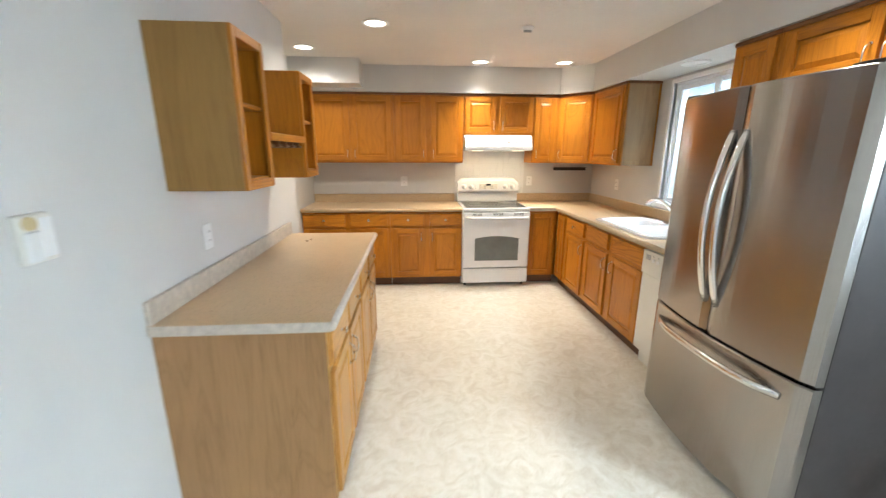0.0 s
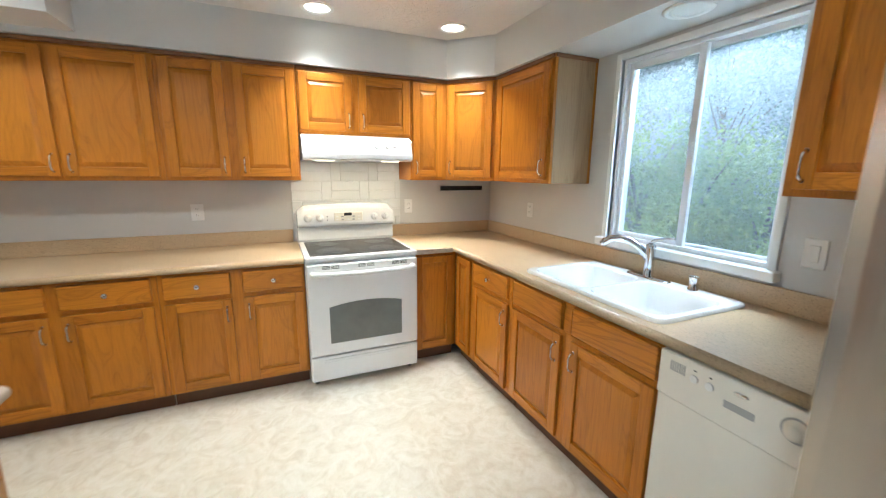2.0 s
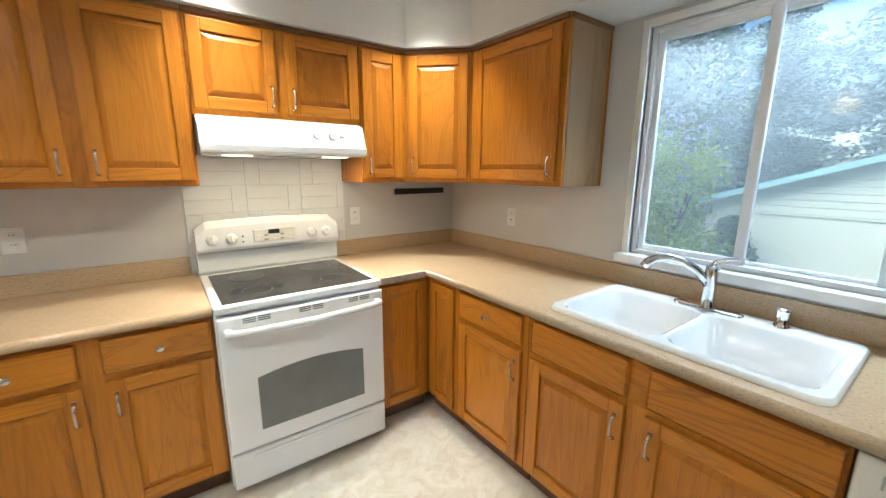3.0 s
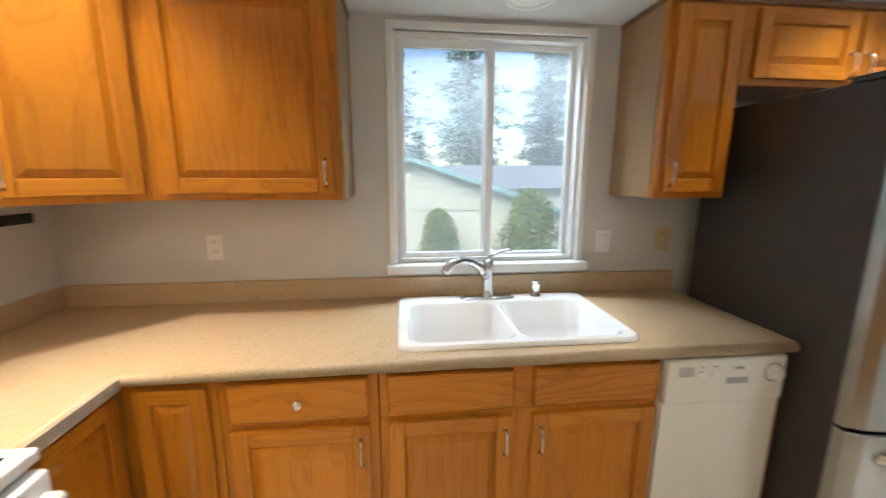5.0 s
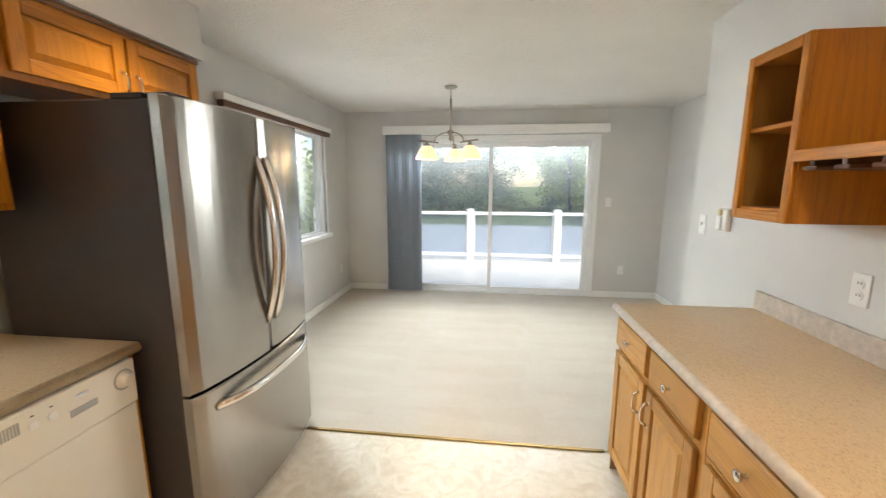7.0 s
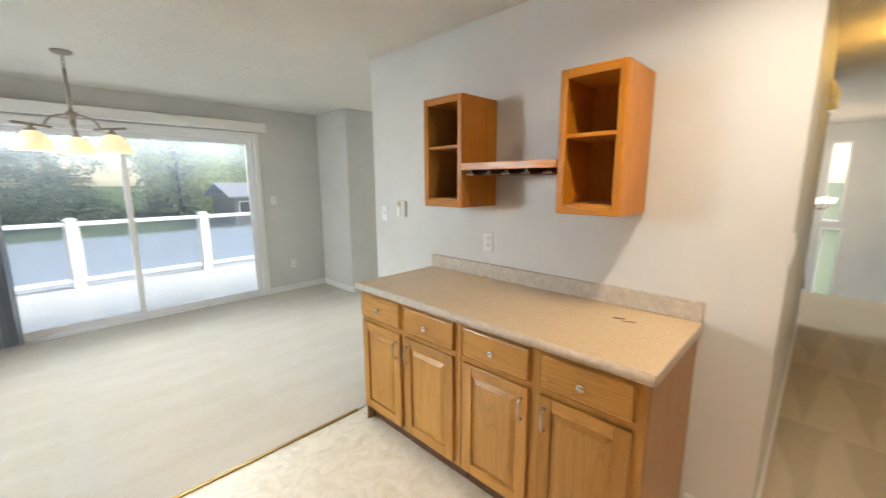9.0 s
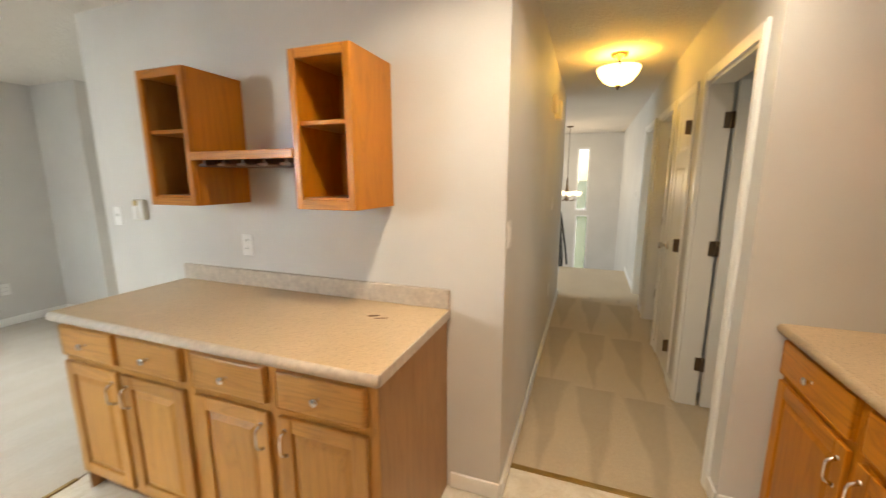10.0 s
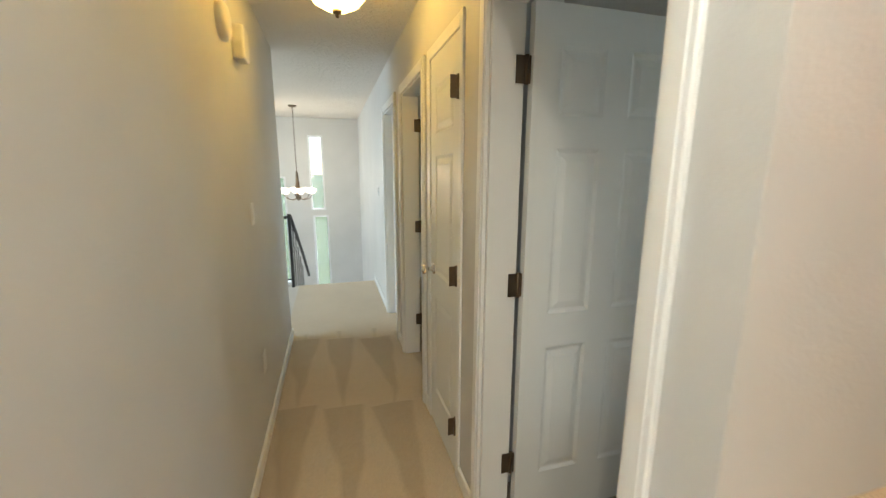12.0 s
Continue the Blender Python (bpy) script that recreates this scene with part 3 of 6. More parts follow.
wall_cabinet(east(3.053, 0, UX), 0.95, [(0.045, 0.485, 1), (0.50, 0.92, -1)], "short honey oak wall cabinet above the fridge", z0=1.845, depth=0.325, pull_dz=0.055)


# ---- worktops ----
CT0, CT1 = 0.871, 0.911
SX0, SX1, SY0, SY1 = 1.730, 2.285, 3.54, 4.416
wt = thing("worktop", "tan speckled laminate worktop with rolled front edge", "worktop", Matrix())


def slab(outline, hole, z0, z1):
    """A worktop slab from a plan outline, with one cut-out."""
    bm = bmesh.new()
    es = []
    for loop in (outline, hole):
        vs = [bm.verts.new((x, y, z1)) for x, y in loop]
        es += [bm.edges.new((vs[i], vs[(i + 1) % len(vs)])) for i in range(len(vs))]
    bmesh.ops.triangle_fill(bm, use_beauty=True, edges=es)
    r = bmesh.ops.extrude_face_region(bm, geom=bm.faces[:])
    bmesh.ops.translate(bm, vec=(0, 0, z0 - z1), verts=[v for v in r["geom"] if isinstance(v, bmesh.types.BMVert)])
    bmesh.ops.recalc_face_normals(bm, faces=bm.faces[:])
    return bm


part("top", box(ALC, 0.588, 5.24, NORTH - 0.001, CT0, CT1), lam_mat, wt)
hx0, hx1, hy0_, hy1_ = SX0 + 0.03, SX1 - 0.03, SY0 + 0.03, SY1 - 0.03
part("top", slab([(1.353, 5.24), (1.68, 5.24), (1.68, 2.998), (EAST - 0.001, 2.998), (EAST - 0.001, NORTH - 0.001), (1.353, NORTH - 0.001)], [(hx0, hy0_), (hx1, hy0_), (hx1, hy1_), (hx0, hy1_)], CT0, CT1), lam_mat, wt)
part("front_edge", tube([(ALC, 5.24, 0.891), (0.588, 5.24, 0.891)], 0.020, 12), lam_mat, wt, smooth=True)
part("front_edge", tube([(1.353, 5.24, 0.891), (1.68, 5.24, 0.891), (1.68, 2.998, 0.891)], 0.020, 12), lam_mat, wt, smooth=True)
part("worn_edge_strip", box(1.353, 1.655, 5.2165, 5.2195, 0.873, 0.909, 0.001), worn_edge, wt, "pale bare edge strip beside the range")
part("backsplash", box(ALC, 0.56, NORTH - 0.02, NORTH - 0.001, CT1, 1.012, 0.005, 2), lam_mat, wt)
part("backsplash", box(1.353, EAST - 0.021, NORTH - 0.02, NORTH - 0.001, CT1, 1.012, 0.005, 2), lam_mat, wt)
part("backsplash", box(EAST - 0.02, EAST - 0.001, 2.998, NORTH - 0.001, CT1, 1.012, 0.005, 2), lam_mat, wt)


# ---- sink, tap, soap pump ----
def rounded(x0, x1, y0, y1, r, n=5):
    pts = []
    for cx_, cy_, a0 in ((x1 - r, y1 - r, 0), (x0 + r, y1 - r, 90), (x0 + r, y0 + r, 180), (x1 - r, y0 + r, 270)):
        for i in range(n + 1):
            a = radians(a0 + 90 * i / n)
            pts.append((cx_ + r * math.cos(a), cy_ + r * math.sin(a)))
    return pts


def loft(loops, close_end=True):
    bm = bmesh.new()
    rings = [[bm.verts.new((x, y, z)) for x, y in pts] for pts, z in loops]
    n = len(rings[0])
    for a, b in zip(rings, rings[1:]):
        for i in range(n):
            bm.faces.new((a[i], a[(i + 1) % n], b[(i + 1) % n], b[i]))
    if close_end:
        bm.faces.new(rings[-1])
    bmesh.ops.recalc_face_normals(bm, faces=bm.faces[:])
    return bm


sink = thing("kitchen_sink", "white double bowl drop-in sink set in the worktop", "sink", Matrix())
mid = 3.975


def bowl(y0, y1):
    x0, x1 = SX0 + 0.045, SX1 - 0.115
    return loft([(rounded(x0 - 0.012, x1 + 0.012, y0 - 0.012, y1 + 0.012, 0.065), 0.929), (rounded(x0, x1, y0, y1, 0.06), 0.921), (rounded(x0 + 0.012, x1 - 0.012, y0 + 0.012, y1 - 0.012, 0.055), 0.80), (rounded(x0 + 0.05, x1 - 0.05, y0 + 0.05, y1 - 0.05, 0.05), 0.752)])


part("bowl", bowl(SY0 + 0.045, mid - 0.018), porcelain, sink, smooth=True)
part("bowl", bowl(mid + 0.018, SY1 - 0.045), porcelain, sink, smooth=True)
inn0, inn1 = SX0 + 0.033, SX1 - 0.103
outer = loft([(rounded(SX0, SX1, SY0, SY1, 0.05), CT1 + 0.001), (rounded(SX0, SX1, SY0, SY1, 0.05), 0.922), (rounded(SX0 + 0.008, SX1 - 0.008, SY0 + 0.008, SY1 - 0.008, 0.046), 0.929)], False)
part("rim", outer, porcelain, sink, smooth=True)
deck_bm = bmesh.new()
ry0, ry1 = SY0 + 0.008, SY1 - 0.008
rx0, rx1 = SX0 + 0.008, SX1 - 0.008
o2 = rounded(rx0, rx1, ry0, ry1, 0.046)
edges = []
for pts in (o2, rounded(inn0, inn1, SY0 + 0.033, mid - 0.006, 0.065), rounded(inn0, inn1, mid + 0.006, SY1 - 0.033, 0.065)):
    vs = [deck_bm.verts.new((x, y, 0.929)) for x, y in pts]
    edges += [deck_bm.edges.new((vs[i], vs[(i + 1) % len(vs)])) for i in range(len(vs))]
bmesh.ops.triangle_fill(deck_bm, use_beauty=True, edges=edges)
bmesh.ops.recalc_face_normals(deck_bm, faces=deck_bm.faces[:])
part("deck", deck_bm, porcelain, sink)
for yc in ((SY0 + mid) / 2 + 0.01, (SY1 + mid) / 2 - 0.01):
    part("drain", lathe([(0.0, 0.7535), (0.02, 0.754), (0.04, 0.757), (0.044, 0.753)], 20, Matrix.Translation(((inn0 + inn1) / 2, yc, 0))), chrome, sink, "chrome drain", True)

FAU = (2.225, 4.0)
tap = thing("tap", "chrome single lever pull-out kitchen tap", "tap", pose(FAU[0], FAU[1], 0.93, 0, 0, 0))
part("base_plate", loft([(rounded(-0.028, 0.028, -0.125, 0.125, 0.027, 6), 0.0), (rounded(-0.028, 0.028, -0.125, 0.125, 0.027, 6), 0.005), (rounded(-0.022, 0.022, -0.118, 0.118, 0.021, 6), 0.009)]), chrome, tap, smooth=True)
part("post", lathe([(0.030, 0.008), (0.026, 0.02), (0.024, 0.06), (0.023, 0.13), (0.025, 0.16), (0.024, 0.175), (0.014, 0.182), (0.0, 0.184)], 20), chrome, tap, smooth=True)
sp = [(-0.01, 0.0, 0.10), (-0.05, 0.01, 0.155), (-0.10, 0.02, 0.187), (-0.15, 0.03, 0.198), (-0.195, 0.04, 0.190), (-0.225, 0.046, 0.170), (-0.238, 0.048, 0.150)]
part("spout", tube(sp, [0.018, 0.018, 0.017, 0.017, 0.019, 0.021, 0.021], 12), chrome, tap, smooth=True).matrix_local = pose(0, 0, 0, 0, 0, -50)
part("lever", tube([(0.0, 0.0, 0.182), (0.0, -0.01, 0.197), (0.01, -0.045, 0.212), (0.015, -0.095, 0.222), (0.016, -0.115, 0.222)], [0.012, 0.009, 0.007, 0.0065, 0.0085], 10), chrome, tap, smooth=True)
pump = thing("air_gap_cap", "chrome air gap cap on the sink deck", "air gap", pose(2.238, 3.765, 0.93))
part("cap", lathe([(0.024, 0.0), (0.024, 0.004), (0.019, 0.006), (0.019, 0.052), (0.022, 0.055), (0.022, 0.064), (0.017, 0.068), (0.0, 0.069)], 18), chrome, pump, smooth=True)


# ---- range ----
rg = thing("kitchen_range", "white freestanding electric range with black glass top", "range", pose(0.591, 5.205, 0))
RW = 0.76
part("body", box(0, RW, 0.0, 0.655, 0.045, 0.885, 0.004), enamel, rg)
for xx in (0.04, RW - 0.04):
    for yy in (0.05, 0.6):
        part("foot", lathe([(0.0, 0.0), (0.018, 0.0), (0.018, 0.01), (0.008, 0.012), (0.008, 0.05)], 10, Matrix.Translation((xx, yy, 0))), black_plastic, rg)
part("cooktop_frame", box(-0.001, RW + 0.001, -0.03, 0.60, 0.886, 0.918, 0.008, 3), enamel, rg)
ct = part("cooktop_glass", box(0.035, RW - 0.035, 0.005, 0.545, 0.9185, 0.9215, 0.001), black_glass, rg, "black glass cooktop")
for bx, by, br in ((0.20, 0.14, 0.115), (0.56, 0.14, 0.105), (0.20, 0.41, 0.085), (0.56, 0.41, 0.085)):
    disc = part("burner", lathe([(br, 0.9216), (br, 0.9219), (0.0, 0.9219)], 40, Matrix.Translation((bx, by, 0))), burner_black, ct, "dark printed burner disc")
    rr_ = br * (0.58 if by < 0.3 else 0.97)
    part("ring", lathe([(rr_, 0.92195), (rr_, 0.9222), (rr_ - 0.0025, 0.9222), (rr_ - 0.0025, 0.92195)], 40, Matrix.Translation((bx, by, 0))), burner_grey, disc, "thin grey burner ring")
# backguard with a rolled top
bgp = [(0.60, 0.918), (0.585, 0.935), (0.585, 1.03), (0.555, 1.045), (0.548, 1.06), (0.560, 1.165), (0.575, 1.19), (0.60, 1.20), (0.65, 1.20), (0.655, 0.918)]
bg = bmesh.new()
nseg = 16
rows_ = []
for i in range(nseg + 1):
    a = i / nseg
    edge = min(a, 1 - a) * RW
    dip = 0.0 if edge > 0.06 else 0.04 * (1 - edge / 0.06) ** 2
    crown = 0.012 * (1 - (2 * a - 1) ** 2)
    rows_.append([bg.verts.new((a * RW, y, z + (crown - dip if z > 1.1 else 0))) for y, z in bgp])
for p, q in zip(rows_, rows_[1:]):
    for k in range(len(bgp)):
        bg.faces.new((p[k], p[(k + 1) % len(bgp)], q[(k + 1) % len(bgp)], q[k]))
bg.faces.new(rows_[0])
bg.faces.new(rows_[-1][::-1])
bmesh.ops.recalc_face_normals(bg, faces=bg.faces[:])
bgo = part("backguard", bg, enamel, rg)
tilt = pose(0, 0, 0, 84)
for kx in (0.075, 0.165, RW - 0.165, RW - 0.075):
    km = Matrix.Translation((kx, 0.553, 1.105)) @ tilt
    k = part("control_knob", lathe([(0.030, 0.0), (0.030, 0.004), (0.024, 0.008), (0.021, 0.022), (0.017, 0.026), (0.0, 0.027)], 22, km), enamel, bgo, smooth=True)
    kb = box(-0.004, 0.004, -0.021, 0.021, 0.02, 0.034, 0.002)
    bmesh.ops.transform(kb, matrix=km @ pose(0, 0, 0, 0, 0, 15), verts=kb.verts)
    part("pointer", kb, enamel, k)
pn = box(0.275, 0.50, 0.5475, 0.556, 1.075, 1.145, 0.003)
part("control_panel", pn, bisque, bgo)
part("clock_display", box(0.352, 0.412, 0.5445, 0.549, 1.118, 1.142, 0.001), black_plastic, bgo, "small black clock display")
for i in range(5):
    for j in range(2):
        if 0.34 < 0.283 + i * 0.045 + 0.01 < 0.42 and j == 1:
            continue
        part("button", box(0.287 + i * 0.043, 0.307 + i * 0.043, 0.5455, 0.5485, 1.083 + j * 0.024, 1.093 + j * 0.024, 0.001), grey_plastic if i % 2 else plastic_white, bgo)
for zz in (1.085, 1.115):
    part("indicator", lathe([(0.005, 0), (0.004, 0.002), (0, 0.002)], 10, Matrix.Translation((0.222, 0.551, zz)) @ tilt), black_plastic, bgo)
# oven door, arched window, bar handle, drawer
od = part("oven_door", box(0.004, RW - 0.004, -0.045, -0.002, 0.235, 0.870, 0.010, 3), enamel, rg)
wn_pts = [(0.135, 0.318), (0.635, 0.318), (0.635, 0.575)]
for i in range(9):
    a = i / 8
    wn_pts.append((0.635 - 0.50 * a, 0.575 + 0.028 * (1 - (2 * a - 1) ** 2)))
ow = bmesh.new()
fr_ = [ow.verts.new((x, -0.047, z)) for x, z in wn_pts]
bk_ = [ow.verts.new((x, -0.040, z)) for x, z in wn_pts]
ow.faces.new(fr_[::-1])
for i in range(len(fr_)):
    j = (i + 1) % len(fr_)
    ow.faces.new((fr_[i], fr_[j], bk_[j], bk_[i]))
bmesh.ops.recalc_face_normals(ow, faces=ow.faces[:])
part("oven_window", ow, oven_glass, od, "dark glass oven window with arched top")
hb = bmesh.new()
tube([(0.03, -0.075, 0.815), (0.10, -0.088, 0.812), (0.38, -0.096, 0.808), (0.66, -0.088, 0.812), (0.73, -0.075, 0.815)], 0.015, 12, hb)
box_into(hb, 0.025, 0.06, -0.078, -0.044, 0.80, 0.83, 0.006)
box_into(hb, 0.70, 0.735, -0.078, -0.044, 0.80, 0.83, 0.006)
part("handle", hb, enamel, od, "white bar handle", True)
for sx in (0.10, 0.335, 0.57):
    for k in range(2):
        for r_ in range(3):
            part("vent_slot", box(sx + k * 0.06, sx + 0.05 + k * 0.06, -0.0465, -0.043, 0.838 + r_ * 0.009, 0.842 + r_ * 0.009), dark_gap, od)
dr = part("storage_drawer", box(0.004, RW - 0.004, -0.04, -0.002, 0.05, 0.222, 0.008, 3), enamel, rg)
part("drawer_grip", box(0.09, RW - 0.09, -0.046, -0.041, 0.185, 0.205, 0.004, 2), enamel, dr)

# ---- hood ----
hd = thing("range_hood", "white under-cabinet range hood with two lit lamps", "range hood", pose(0.632, NORTH - 0.002, 1.54))
HW = 0.768
hbm = bmesh.new()
prof = [(0.0, 0.0), (-0.46, 0.0), (-0.485, 0.012), (-0.485, 0.045), (-0.475, 0.055), (-0.45, 0.135), (-0.43, 0.16), (-0.40, 0.172), (0.0, 0.172)]
l_ = [hbm.verts.new((0, y, z)) for y, z in prof]
r_v = [hbm.verts.new((HW, y, z)) for y, z in prof]
hbm.faces.new(l_)
hbm.faces.new(r_v[::-1])
for i in range(len(prof)):
    j = (i + 1) % len(prof)
    hbm.faces.new((l_[i], l_[j], r_v[j], r_v[i]))
bmesh.ops.recalc_face_normals(hbm, faces=hbm.faces[:])
bmesh.ops.bevel(hbm, geom=[e for e in hbm.edges if e.calc_face_angle(0) > 0.6], offset=0.004, segments=2, affect='EDGES')
hbody = part("body", hbm, enamel, hd)
part("filter", box(0.10, HW - 0.10, -0.36, -0.06, -0.004, 0.002, 0.001), grey_plastic, hd, "grey mesh grease filter")
for lx in (0.15, HW - 0.15):
    part("lamp_lens", box(lx - 0.06, lx + 0.06, -0.44, -0.375, -0.005, 0.001, 0.002), hood_glow, hd, "lit lamp lens")
for kx in (HW - 0.26, HW - 0.18):
    part("switch_dial", lathe([(0.017, 0.0), (0.015, 0.008), (0.0, 0.009)], 14, Matrix.Translation((kx, -0.462, 0.10)) @ pose(0, 0, 0, 73)), plastic_white, hbody)
part("label_mark", box(HW - 0.14, HW - 0.12, -0.467, -0.459, 0.096, 0.103), grey_plastic, hbody)
for lx in (0.15, HW - 0.15):
    ld = bpy.data.lights.new("hood_lamp", 'AREA')
    ld.shape, ld.size, ld.size_y, ld.energy, ld.color = 'RECTANGLE', 0.11, 0.06, 0.35, (1.0, 0.78, 0.5)
    lo = new("hood_lamp", ld)
    lo.matrix_world = pose(0.632 + lx, NORTH - 0.41, 1.53)

# ---- dishwasher ----
DW0, DWW = 3.489, 0.476
dw = thing("dishwasher", "narrow off-white built-in dishwasher under the worktop", "dishwasher", east(DW0, 0, FX))
part("body", box(0.004, DWW - 0.002, 0.0, 0.56, 0.10, 0.865), bisque, dw)
part("door_panel", box(0.006, DWW - 0.012, -0.022, 0.0, 0.115, 0.690, 0.004, 2), bisque, dw)
cp = part("control_panel", box(0.006, DWW - 0.012, -0.034, 0.0, 0.694, 0.862, 0.008, 3), bisque, dw)
part("toe_panel", box(0.01, DWW - 0.014, 0.03, 0.045, 0.0, 0.112), bisque, dw)
for i in range(7):
    part("vent_slot", box(0.05 + i * 0.008, 0.054 + i * 0.008, -0.0355, -0.033, 0.80, 0.835), grey_plastic, cp)
for bx in (0.135, 0.185):
    part("button", lathe([(0.014, 0), (0.013, 0.005), (0, 0.006)], 14, Matrix.Translation((bx, -0.034, 0.805)) @ pose(0, 0, 0, 90)), plastic_white, cp)
    part("indicator", box(bx - 0.004, bx + 0.004, -0.0352, -0.033, 0.832, 0.836), black_plastic, cp)
part("badge", lathe([(0.022, 0), (0.018, 0.003), (0, 0.004)], 18, Matrix.Translation((0.275, -0.034, 0.825)) @ pose(0, 0, 0, 90) @ Matrix.Diagonal((1, 0.35, 1, 1))), chrome, cp)
part("latch_recess", box(0.232, 0.318, -0.0352, -0.033, 0.765, 0.788), grey_plastic, cp, "recessed latch grip")
part("dial_ring", lathe([(0.037, 0.0), (0.037, 0.0015), (0.031, 0.0015)], 28, Matrix.Translation((0.415, -0.034, 0.80)) @ pose(0, 0, 0, 90)), grey_plastic, cp, "grey printed ring round the dial")
part("dial", lathe([(0.030, 0.0), (0.030, 0.004), (0.024, 0.007), (0.022, 0.022), (0.018, 0.026), (0, 0.027)], 24, Matrix.Translation((0.415, -0.034, 0.80)) @ pose(0, 0, 0, 90)), bisque, cp, smooth=True)
fp = thing("end_panel", "narrow oak filler panel beside the dishwasher", "panel", east(DW0 - DWW, 0, FX))
part("board", box(0.001, 0.014, -0.004, 0.59, 0.0, 0.87, 0.002), oak_z, fp)

# ---- fridge ----
FR0, FRW, FRX = 2.99, 0.93, 1.53
fr = thing("fridge", "stainless french door fridge with bottom freezer drawer", "fridge", east(FR0, 0, FRX))
BUL = 0.055


def bulged(x0, x1, z0, z1, thick=0.075, n=12, r=0.012):
    """A door leaf whose front swells along the fridge's whole width."""
    bm = bmesh.new()
    f, k = [], []
    for i in range(n + 1):
        x = x0 + (x1 - x0) * i / n
        a = 2 * x / FRW - 1
        e = min(x - x0, x1 - x)
        soft_ = r * (1 - min(1.0, e / r)) ** 2 if e < r else 0
        y = -thick - BUL * (1 - a * a) + soft_ + 0.02
        f.append([bm.verts.new((x, y + dy, z)) for z, dy in ((z0, 0.006), (z0 + 0.006, 0), (z1 - 0.006, 0), (z1, 0.006))])
        k.append([bm.verts.new((x, -0.006, z)) for z in (z0, z1)])
    for i in range(n):
        for j in range(3):
            bm.faces.new((f[i][j], f[i + 1][j], f[i + 1][j + 1], f[i][j + 1]))
        bm.faces.new((k[i][0], k[i + 1][0], f[i + 1][0], f[i][0]))
        bm.faces.new((f[i][3], f[i + 1][3], k[i + 1][1], k[i][1]))
        bm.faces.new((k[i][0], k[i][1], k[i + 1][1], k[i + 1][0]))
    for i in (0, n):
        bm.faces.new((k[i][0], f[i][0], f[i][1], f[i][2], f[i][3], k[i][1]))
    bmesh.ops.recalc_face_normals(bm, faces=bm.faces[:])
    return bm


part("case", box(0.004, FRW - 0.004, 0.0, 0.70, 0.03, 1.775, 0.004), steel_side, fr, "graphite grey painted case")
part("grille", box(0.02, FRW - 0.02, -0.03, 0.0, 0.02, 0.06), steel_side, fr)
for xx in (0.05, FRW - 0.05):
    for yy in (0.06, 0.62):
        part("foot", lathe([(0, 0), (0.02, 0), (0.02, 0.015), (0.01, 0.018), (0.01, 0.035)], 10, Matrix.Translation((xx, yy, 0))), black_plastic, fr)
ZS = 0.69
gap = FRW / 2


def fr_handle(parent, pts):
    return part("handle", tube(pts, 0.0135, 12, flat=1.3), nickel, parent, "curved satin metal handle", True)


d1 = part("door", bulged(0.0, gap - 0.002, ZS + 0.006, 1.79), steel, fr)
d2 = part("door", bulged(gap + 0.002, FRW, ZS + 0.006, 1.79), steel, fr)
fz = part("freezer_drawer", bulged(0.0, FRW, 0.055, ZS - 0.006, n=20), steel, fr)
for d_, s_ in ((d1, -1), (d2, 1)):
    hx = gap + s_ * 0.035
    fy = -0.055 - BUL
    arc_h = []
    for i in range(13):
        q = 2 * i / 12 - 1
        arc_h.append((hx, fy + 0.004 - 0.066 * (1 - q * q), 1.225 + 0.385 * q))
    fr_handle(d_, arc_h)
hp = []
for i in range(11):
    a = i / 10
    x = 0.09 + (FRW - 0.18) * a
    q = 2 * x / FRW - 1
    hp.append((x, -0.055 - BUL * (1 - q * q) - 0.056 * (1 - (2 * a - 1) ** 4) + 0.003, 0.615 - 0.012 * (2 * a - 1) ** 2))
fr_handle(fz, hp)
for xx in (0.03, FRW - 0.12):
    part("hinge_cover", box(xx, xx + 0.09, -0.06, 0.05, 1.776, 1.80, 0.005, 2), black_plastic, fr, "black hinge cover")
part("hinge_cover", box(0.004, 0.30, 0.02, 0.14, 1.776, 1.795, 0.004, 2), black_plastic, fr)
lab = part("rating_label", box(0.0015, 0.004, 0.05, 0.085, 0.10, 0.21), plastic_white, fr, "white rating label with small print")
for i in range(5):
    part("print_bar", box(0.0005, 0.0015, 0.055, 0.08, 0.115 + i * 0.018, 0.121 + i * 0.018), grey_plastic, lab)

# ---- tile backsplash ----
ts = thing("tile_backsplash", "white glazed tile panel behind the range", "tile panel", Matrix())
part("grout_bed", box(0.563, 1.448, NORTH - 0.005, NORTH - 0.001, 0.93, 1.72), grout_mat, ts)
tw, th = 0.152, 0.076
tile_meshes = {}


def tile_mesh(w, h):
    key = (round(w, 3), round(h, 3))
    if key not in tile_meshes:
        me = bpy.data.meshes.new("tile")
        bm = box(0, key[0], -0.008, 0, 0, key[1], 0.0018)
        bm.to_mesh(me)
        bm.free()
        me.materials.append(tile_mat)
        tile_meshes[key] = me
    return tile_meshes[key]


def tile(x, z, w, h):
    o = new("tile", tile_mesh(w - 0.003, h - 0.003))
    o.parent = ts
    o.location = (x, NORTH - 0.0045, z)


z = 0.93
row = 0
while z < 1.70:
    x = 0.565
    k = row
    while x < 1.443:
        if k % 2:
            w = min(th, 1.446 - x)
            if w > 0.02:
                tile(x, z, w, tw)
            x += th
        else:
            w = min(tw * 1.5, 1.446 - x)
            if w > 0.02:
                tile(x, z, w, th)
                tile(x, z + th, w, th)
            x += tw * 1.5
        k += 1
    z += tw
    row += 1


